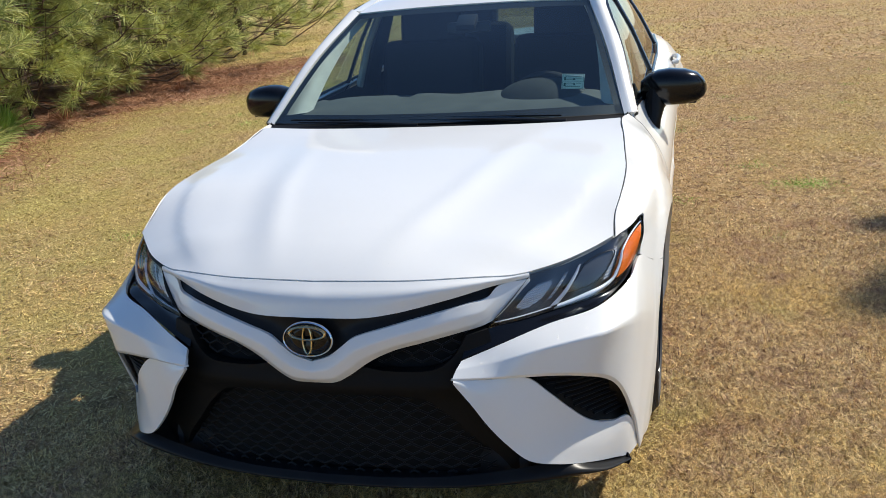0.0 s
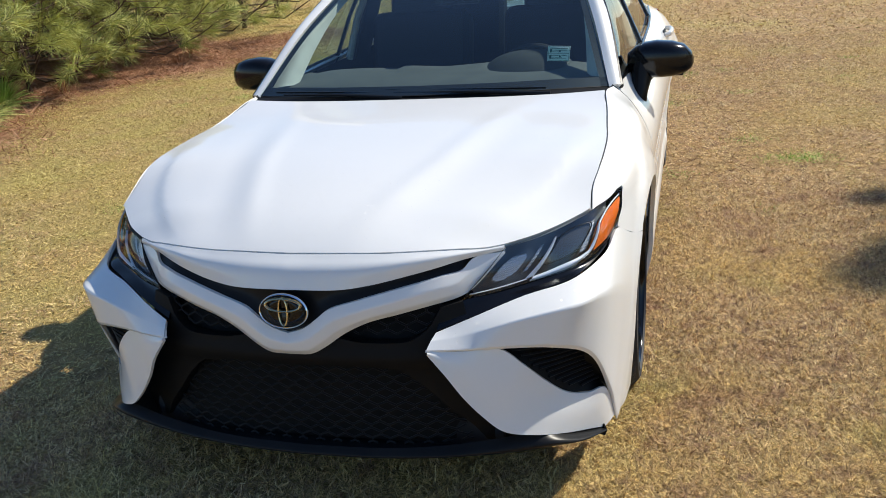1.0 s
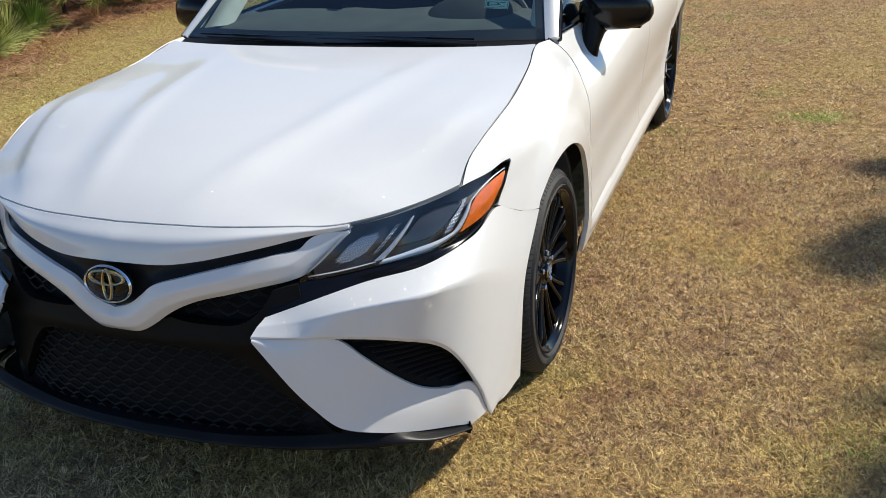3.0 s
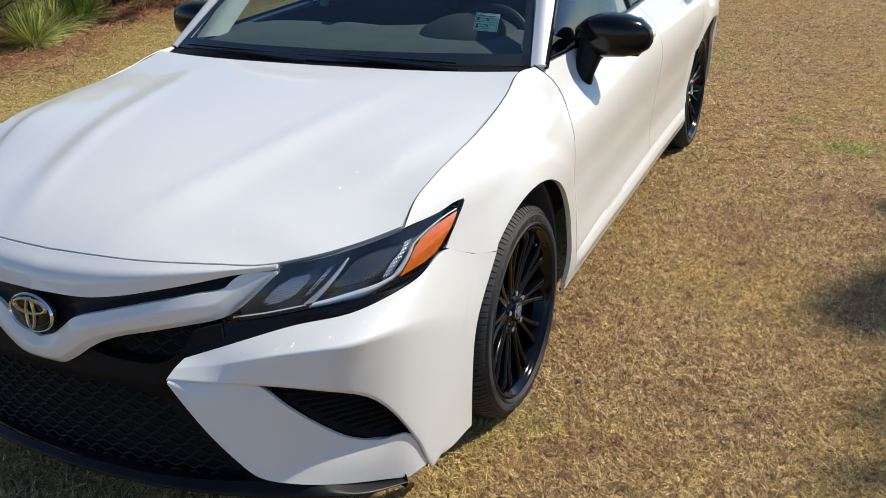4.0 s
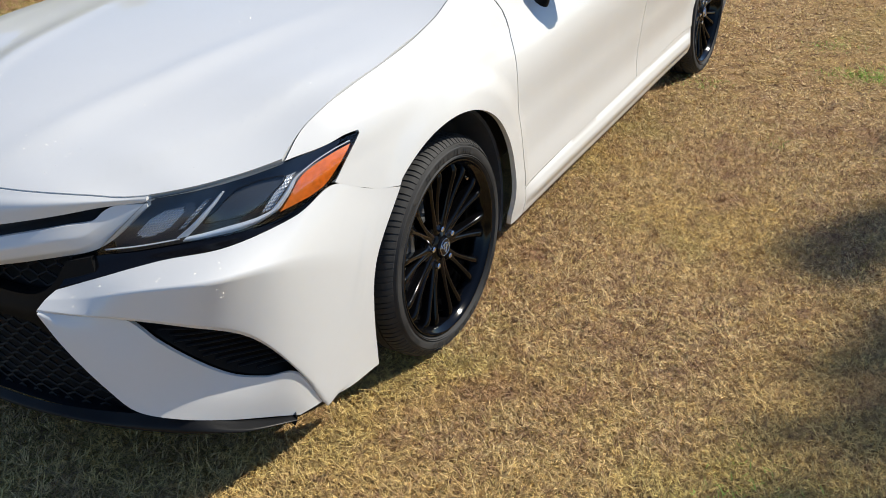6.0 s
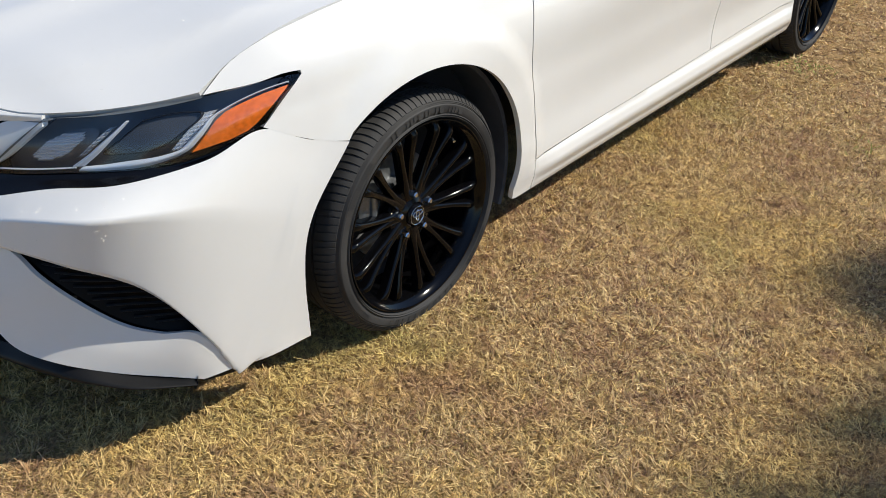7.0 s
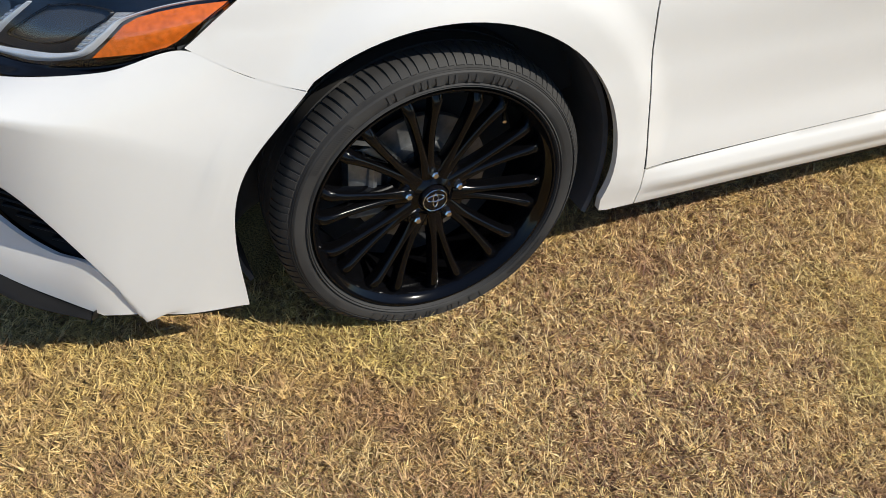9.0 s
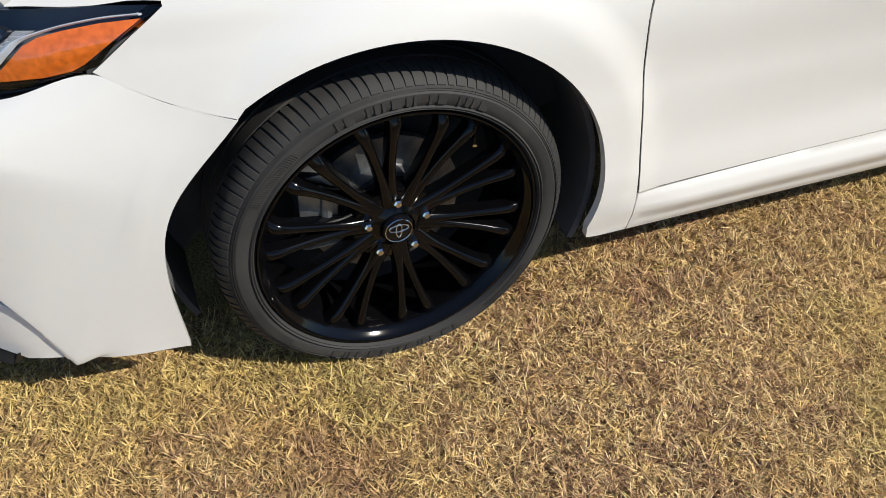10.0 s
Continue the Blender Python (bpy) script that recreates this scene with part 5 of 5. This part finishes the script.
    add_tube(bm, [(-0.045, 0.145, 0.178), (-0.030, 0.140, 0.172), (-0.010, 0.133, 0.165)], [0.0055, 0.0045, 0.0040], 8)
    part("valve", bm, CHROME, w)
    # added dark disc, coloured as the shade seen between the spokes
    part("spoke_gap_shade", add_lathe(bmesh.new(), [(-0.15, 0.0), (-0.15, 0.234)], 32), DARK, w)
    return w


AXLE_Z = 0.319
first = wheel(pose(0.869, 0.006, AXLE_Z))
for m in (pose(-0.869, 0.006, AXLE_Z, 0, 0, 180), pose(0.874, WHEELBASE, AXLE_Z, 23), pose(-0.874, WHEELBASE, AXLE_Z, 0, 0, 180)):
    copy_thing(first, m)

# tail: boot lid, rear bumper, lamps
trunk = [[(0.66 * t, 3.18 - 0.02 * t, 1.03 - 0.02 * t * t) for t in (0, 0.4, 0.8, 1)], [(0.68 * t, 3.55, 1.035 - 0.05 * t * t) for t in (0, 0.4, 0.8, 1)], [(0.66 * t, 3.80 - 0.06 * t * t, 1.0 - 0.06 * t * t) for t in (0, 0.4, 0.8, 1)],
         [(0.66 * t, 3.83 - 0.08 * t * t, 0.72) for t in (0, 0.4, 0.8, 1)]]
part("boot_lid", Shell().grid(skin(trunk, 20, 24), 0.015, True, (0, 0.6, 0.8)), PAINT, car, "white boot lid")
rear = [[(0, 3.86, 0.715), (0.4, 3.84, 0.715), (0.7, 3.76, 0.715), (0.80, 3.62, 0.70), (0.84, 3.5, 0.66)], [(0, 3.91, 0.55), (0.4, 3.89, 0.55), (0.74, 3.79, 0.55), (0.835, 3.62, 0.55), (0.87, 3.45, 0.55)],
        [(0, 3.85, 0.25), (0.4, 3.83, 0.25), (0.70, 3.73, 0.25), (0.80, 3.55, 0.24), (0.845, 3.3, 0.24)]]
part("rear_bumper", Shell().grid(skin(rear, 30, 14), 0.02, True, (0, 1, 0)), PAINT, car, "white rear bumper")
for sign in (1, -1):
    tail = Shell().grid(skin(([(0.45, 3.845, 0.92), (0.66, 3.78, 0.92), (0.76, 3.70, 0.92), (0.80, 3.50, 0.93)], [(0.45, 3.86, 0.80), (0.67, 3.80, 0.80), (0.79, 3.70, 0.80), (0.84, 3.50, 0.82)]), 20, 6), 0.03, False, (0.5, 1, 0))
    part("tail_lamp", sided(tail, sign), REDTAIL, car, "red tail lamp")

# water drops left on the paint
rng = random.Random(4)
bm = bmesh.new()
for _ in range(900):
    x, y = rng.uniform(-0.70, 0.72), -0.86 + 0.9 * rng.random() ** 1.7
    if y < -0.85 + 0.45 * x * x + 0.25 * max(0, abs(x) - 0.45):
        continue
    r = 0.0009 + 0.0017 * rng.random() ** 3
    bmesh.ops.create_icosphere(bm, subdivisions=1, radius=1, matrix=Matrix.Translation((x, y, float(hood_z(np.array([x]), np.array([y]))[0]))) @ Matrix.Diagonal((r, r * 1.2, r * 0.5, 1)))
for _ in range(60):
    j, i = rng.randrange(4, 20), rng.randrange(4, 40)
    r = 0.0011 + 0.0018 * rng.random() ** 2
    bmesh.ops.create_icosphere(bm, subdivisions=1, radius=1, matrix=Matrix.Translation(wing_grid[j, i]) @ Matrix.Diagonal((r, r, r, 1)))
drops = tagged(part("dew", bm, DROP, car, "clear beads of water on bonnet and bumper", angle=180), kind="stuff")
drops.visible_shadow = False

# dark tubes added at the bottom of the panel gaps to paint their shade
for sign in (1, -1):
    bm = bmesh.new()
    add_tube(bm, [(sign * (x - 0.0005), y, z - 0.007) for x, y, z in zip(*[spline(GAP_Y, k, np.linspace(-0.52, 0.36, 40)) for k in (GAP_X, GAP_Y, GAP_Z)])], 0.0032, 6)
    part("hood_gap_shade", bm, DARK, car)
    bm = bmesh.new()
    add_tube(bm, [(sign * (float(side_x(y, z)) - 0.008), y + 0.002, z) for y, z in seam_front], 0.006, 6)
    part("door_gap_shade", bm, DARK, car)
    bm = bmesh.new()
    add_tube(bm, [(sign * (float(side_x(y, z)) - 0.008), y, z) for y, z in ring([(1.6015, 0.977), (1.6465, 0.80), (1.6315, sill_z(1.63))], 20)], 0.004, 6)
    part("door_gap_shade", bm, DARK, car)
    bm = bmesh.new()
    add_tube(bm, [(sign * (float(side_x(y, sill_z(y))) - 0.010), y, sill_z(y) - 0.002) for y in np.linspace(0.49, 2.35, 40)], 0.006, 6)
    part("sill_gap_shade", bm, DARK, car)
bm = bmesh.new()
edge = [(x, y - 0.002, float(hood_z(np.array([x]), np.array([y]))[0]) - 0.011) for x, y in hood_front[:18]]
add_tube(bm, [(-x, y, z) for x, y, z in edge[:0:-1]] + edge, 0.0045, 6)
part("hood_gap_shade", bm, DARK, car)


# ---- ground, grass and pines ----
def flat_ground():
    bm = bmesh.new()
    edges = sorted(set(list(np.linspace(-12, 12, 25)) + [-400, -150, -60, -30, -18, 18, 30, 60, 150, 400]))
    vs = [[bm.verts.new((x, y, 0)) for x in edges] for y in edges]
    for j in range(len(edges) - 1):
        for i in range(len(edges) - 1):
            bm.faces.new((vs[j][i], vs[j][i + 1], vs[j + 1][i + 1], vs[j + 1][i]))
    return bm


tagged(part("ground", flat_ground(), SOIL), "dormant straw-coloured lawn with green patches", "ground", kind="structure")
gen = np.random.default_rng(7)


JITTER = gen.uniform(0, 1, (6, 1024, 1024))


def blades(name, count, area, length, width, keep, rise, material, label, tuft=0.03, fine=True):
    """Short tapered blades in tufts, scattered over the area (x0, x1, y0, y1) where keep(x, y) holds."""
    x, y = gen.uniform(area[0], area[1], count), gen.uniform(area[2], area[3], count)
    ok = keep(x, y)
    x, y = x[ok], y[ok]
    n = len(x)
    i, j = np.floor(x / tuft).astype(int), np.floor(y / tuft).astype(int)
    own = JITTER[:, i % 1024, j % 1024]
    a = gen.uniform(0, 2 * np.pi, n)
    tall_, loose = 0.6 + 0.8 * own[2] ** 1.6, gen.random(n) < 0.6
    gather = np.where(loose, 0.0, 0.5)
    cx, cy = (i + own[0]) * tuft, (j + own[1]) * tuft
    out = np.arctan2(y - cy, x - cx) + gen.normal(0, 0.7, n)
    a = np.where(loose, a, out)
    x, y = x + (cx - x) * gather, y + (cy - y) * gather
    size = length * gen.lognormal(0, 0.30, n) * np.where(loose, 0.8, tall_)
    up = np.clip(gen.normal(np.where(loose, rise * 0.5, rise * (0.6 + 0.8 * own[3])), 0.26, n), 0.03, 1.4)
    w = width * gen.uniform(0.6, 1.35, n)
    dx, dy = np.cos(a), np.sin(a)
    flat, tall = np.cos(up) * size, np.sin(up) * size
    z0 = gen.uniform(0.0, 0.010, n)
    tx, ty, tz = x + dx * flat, y + dy * flat, z0 + tall
    sx, sy = -dy * w / 2, dx * w / 2
    lift = gen.normal(0, 0.45, n) * w / 2
    corners = ((x - sx, y - sy, z0 - lift), (x + sx, y + sy, z0 + lift), (tx + sx * 0.3, ty + sy * 0.3, tz + lift * 0.3), (tx - sx * 0.3, ty - sy * 0.3, tz - lift * 0.3))
    if not fine:
        corners = corners[:2] + ((tx, ty, tz),)
    v = np.stack([np.stack(c, 1) for c in corners], 1).reshape(-1, 3)
    return tagged(soup(name, v, np.arange(n * len(corners)).reshape(-1, len(corners)), material), label, "grass", kind="stuff")


def not_under(x, y):
    return ~((np.abs(x) < 0.62) & (y > -0.55) & (y < 3.4))


bed_edge = lambda y: np.interp(y, (1, 3, 4, 4.7, 6, 7, 7.8, 9, 12), (-4.9, -4.6, -4.85, -5.75, -6.05, -5.7, -5.05, -4.8, -4.8))
near_share = lambda x, y: np.clip((2.7 - y) / 1.3, 0, 1) * np.clip((2.55 - x) / 0.5, 0, 1) * np.clip((x - 0.2) / 0.3, 0, 1) * np.clip((y + 1.9) / 0.3, 0, 1)
front_share = lambda x, y: np.clip((x + 1.7) / 0.4, 0, 1) * (x < 0.35) * np.clip((-0.3 - y) / 0.2, 0, 1) * np.clip((y + 2.0) / 0.3, 0, 1)
near_keep = lambda x, y: not_under(x, y) & (gen.random(len(x)) < near_share(x, y))
front_keep = lambda x, y: not_under(x, y) & (gen.random(len(x)) < front_share(x, y))
ring_keep = lambda x, y: not_under(x, y) & (gen.random(len(x)) > near_share(x, y) + front_share(x, y)) & (x > bed_edge(y) + gen.normal(-0.1, 0.22, len(x)))
blades("lawn", 540000, (0.2, 2.55, -1.9, 2.7), 0.023, 0.0024, near_keep, 0.5, STRAW, "short dry straw-coloured grass blades beside the car", 0.022)
blades("lawn", 120000, (-1.7, 0.5, -2.0, -0.3), 0.027, 0.0030, front_keep, 0.5, STRAW, "short dry straw-coloured grass blades before the car", 0.026)
blades("lawn", 760000, (-6.3, 4.5, -2.2, 9.0), 0.032, 0.0050, ring_keep, 0.30, STRAW, "short dry grass round the car", 0.045, False)
outer_keep = lambda x, y: ~((x > -6.0) & (x < 4.5) & (y > -2.2)) & (x > -5.0)
blades("lawn", 220000, (-7, 14, -12, 9.0), 0.05, 0.014, outer_keep, 0.35, STRAW, "short dry grass of the open lawn", 0.08, False)
far_keep = lambda x, y: (y > 9.0) & ((x > -5.2) | (y > 11.8 + 0.6 * np.sin(x * 2)))
blades("lawn", 220000, (-12, 9, 9, 32), 0.055, 0.014, far_keep, 0.35, STRAW, "short dry grass of the far lawn", 0.09, False)


def weedy(x, y):
    """Scattered patches a hand's width or two across."""
    cell = 0.55
    i, j = np.floor(x / cell).astype(int), np.floor(y / cell).astype(int)
    own = JITTER[:, i % 1024, j % 1024]
    gap = np.hypot(x - (i + 0.25 + 0.5 * own[0]) * cell, y - (j + 0.25 + 0.5 * own[1]) * cell)
    return (own[4] > 0.80) & (gen.random(len(x)) < np.exp(-((gap / (0.05 + 0.07 * own[5])) ** 2))) & not_under(x, y) & (np.hypot(x - 1.2, y + 0.2) > 0.5)


blades("green_grass", 420000, (-4.6, 4.5, -1.6, 8.0), 0.026, 0.0042, weedy, 0.6, FRESH, "patches of fresh green grass in the dry lawn", 0.03, False)
known = lambda x, y: gen.random(len(x)) < np.exp(-(((x - 1.68) / 0.16) ** 2 + ((y - 2.97) / 0.10) ** 2))
blades("green_grass", 9000, (1.2, 2.2, 2.6, 3.4), 0.03, 0.0045, known, 0.6, FRESH, "small patch of green weeds in the dry lawn", 0.03, False)
bed = lambda x, y: (x < bed_edge(y) + gen.normal(0.1, 0.22, len(x))) & (y < 11.8 + 0.6 * np.sin(x * 2))
blades("pine_straw", 150000, (-12, -4.0, 1.5, 16), 0.13, 0.006, bed, 0.25, LITTER, "red-brown fallen pine needles under the trees", 0.12, False)


def pine(name, at, tall, spread, seed, tufts, label, low=0.05):
    r = np.random.default_rng(seed)
    tree = thing(name, label, "tree", Matrix.Translation(at), "pines")
    bm = bmesh.new()
    n = 12
    trunk = [(0.05 * tall * 0.2 * math.sin(k * 0.9 + seed), 0.04 * tall * 0.2 * math.cos(k * 1.3), tall * k / (n - 1)) for k in range(n)]
    trunk[0] = (0, 0, -0.05)
    rad = [0.016 * tall * (1 - 0.93 * k / (n - 1)) + 0.008 for k in range(n)]
    add_tube(bm, trunk, rad, 9)
    part("trunk", bm, BARK, tree, "brown scaly trunk")
    limbs = bmesh.new()
    tips = []
    z, k = low * tall * 0.5 + 0.16, 0
    while z < tall * 0.97:
        f = z / tall
        reach = spread * (1 - f) ** 0.75 * (0.75 + 0.5 * r.random()) + 0.15
        for j in range(r.integers(4, 8)):
            a = r.uniform(0, 2 * np.pi)
            d = np.array((math.cos(a), math.sin(a), 0))
            droop = r.uniform(-0.10, 0.22) + 0.35 * f
            base = np.array([spline([p[2] for p in trunk], [p[0] for p in trunk], z), spline([p[2] for p in trunk], [p[1] for p in trunk], z), z])
            pts = [base + d * reach * t + np.array((0, 0, reach * (droop * t + 0.30 * t * t - 0.12 * math.sin(t * 3)))) + r.normal(0, 0.02, 3) * reach for t in (0, 0.35, 0.7, 1.0)]
            pts[0] = base
            add_tube(limbs, pts, [0.006 + 0.010 * reach / spread, 0.012, 0.008, 0.004], 5)
            tips.append((pts[-1], pts[-1] - pts[-2]))
            for t in (0.45, 0.6, 0.78, 0.9):
                for side_ in (-1, 1):
                    if r.random() < 0.85:
                        q = pts[1] + (pts[2] - pts[1]) * (t - 0.35) / 0.35 if t < 0.7 else pts[2] + (pts[3] - pts[2]) * (t - 0.7) / 0.3
                        off = np.array((-d[1], d[0], 0)) * side_ * reach * r.uniform(0.12, 0.34) + d * reach * r.uniform(0.08, 0.22) + (0, 0, reach * r.uniform(-0.04, 0.16))
                        add_tube(limbs, [q, q + off * 0.6, q + off], [0.005, 0.004, 0.003], 4)
                        tips.append((q + off, off))
        z += tall * 0.045 + 0.03
        k += 1
    part("branchwork", limbs, BARK, tree, "thin bare limbs")
    order = r.permutation(len(tips))[:tufts]
    per, size = 100, 0.235
    p = np.repeat(np.array([tips[i][0] for i in order]), per, 0)
    ax = np.array([tips[i][1] for i in order])
    ax = np.repeat(ax / np.linalg.norm(ax, axis=1, keepdims=True), per, 0)
    m = len(p)
    s = np.tile(np.linspace(0, 1, per), len(order))
    d = r.normal(0, 1, (m, 3))
    d /= np.linalg.norm(d, axis=1, keepdims=True)
    d = d * 0.75 + ax * 0.75 + np.array((0, 0, 0.18))
    d /= np.linalg.norm(d, axis=1, keepdims=True)
    root = p - ax * (0.22 * s)[:, None]
    tip = root + d * (size * r.uniform(0.75, 1.25, m))[:, None] - np.array((0, 0, 0.03))
    wide = np.cross(d, r.normal(0, 1, (m, 3)))
    wide = wide / np.linalg.norm(wide, axis=1, keepdims=True) * 0.0034
    v = np.stack([root - wide, root + wide, tip], 1).reshape(-1, 3)
    f = np.arange(m * 3).reshape(-1, 3)
    soup("crown", v, f, NEEDLE, tree, "tufts of long green needles")
    return tree


PINES = ((-7.1, 6.5, 3.0, 1.75, 11, 640), (-7.0, 8.5, 3.2, 1.8, 12, 640), (-7.3, 10.7, 3.4, 1.9, 13, 600), (-7.6, 13.4, 3.4, 1.9, 14, 520), (-6.9, 3.9, 2.9, 1.6, 15, 560),
         (-9.0, 7.4, 3.6, 2.2, 17, 560), (-9.2, 9.9, 3.8, 2.2, 16, 520), (-9.4, 12.6, 4.0, 2.3, 20, 480), (-8.4, 16.6, 3.8, 2.1, 19, 460), (-9.0, 4.8, 3.4, 2.0, 27, 480), (-12.5, 11.5, 4.8, 2.8, 26, 460), (-11.5, 16.5, 4.6, 2.6, 28, 420))
for x, y, tall, spread, seed, tufts in PINES:
    pine("pine_tree", (x, y, 0), tall, spread, seed, tufts, "young pine with low bushy branches over brown needle litter")


def fountain(name, at, count, reach, material, seed, label, category):
    """A tuft of long needles that rise from one root and arch outwards."""
    r = np.random.default_rng(seed)
    a, up = r.uniform(0, 2 * np.pi, count), r.uniform(0.35, 1.45, count)
    size = reach * r.uniform(0.65, 1.15, count)
    out = np.stack([np.cos(a) * np.cos(up), np.sin(a) * np.cos(up), np.sin(up)], 1) * size[:, None]
    root = np.stack([np.cos(a), np.sin(a), 0 * a], 1) * r.uniform(0, 0.07, count)[:, None]
    side_ = np.stack([-np.sin(a), np.cos(a), 0.3 + 0 * a], 1) * 0.004
    pts = [root + out * t - np.array((0, 0, 1.0)) * (t * t * 0.42 * size * np.cos(up))[:, None] for t in (0, 0.4, 0.75, 1.0)]
    v = np.stack([pts[0] - side_, pts[0] + side_, pts[1] - side_, pts[1] + side_, pts[2] - side_ * 0.8, pts[2] + side_ * 0.8, pts[3]], 1).reshape(-1, 3)
    v[:, 2] = np.maximum(v[:, 2], 0.004)
    b = (np.arange(count) * 7)[:, None]
    f = np.concatenate([b + np.array([t]) for t in ((0, 1, 3), (0, 3, 2), (2, 3, 5), (2, 5, 4), (4, 5, 6))])
    ob = tagged(soup(name, v, f, material), label, category)
    ob.location = at
    return ob


for k, (x, y, s) in enumerate(((-5.95, 4.15, 0.50), (-6.25, 3.45, 0.46), (-6.35, 4.75, 0.5))):
    fountain("pine_seedling", (x, y, 0), 800, s, NEEDLE, 33 + k, "olive-green tuft of a young pine in the litter", "seedling")
fountain("pine_seedling", (-6.72, 5.55, 0), 700, 0.44, FRESH, 31, "bright green tuft of a young pine in the litter", "seedling")
for k, (x, y, s) in enumerate(((-6.5, 6.35, 0.24), (-6.75, 7.5, 0.16), (-6.2, 8.6, 0.15), (-6.6, 9.6, 0.2))):
    fountain("dead_sprig", (x, y, 0), 90, s, RUSTY, 40 + k, "rust-brown dead needle sprig in the litter", "sprig")
for x, y, tall, spread, seed, tufts in ((7.55, 6.9, 7.0, 0.8, 21, 150), (7.0, 5.65, 6.5, 0.75, 22, 150), (7.66, 4.50, 7.6, 1.3, 25, 560), (7.6, 5.2, 7.1, 1.1, 29, 420), (11.5, 2.5, 7.0, 2.4, 23, 300), (14.0, 9.0, 8.0, 2.6, 24, 330)):
    pine("pine_tree", (x, y, 0), tall, spread, seed, tufts, "pine beside the lawn whose branches shade the grass")
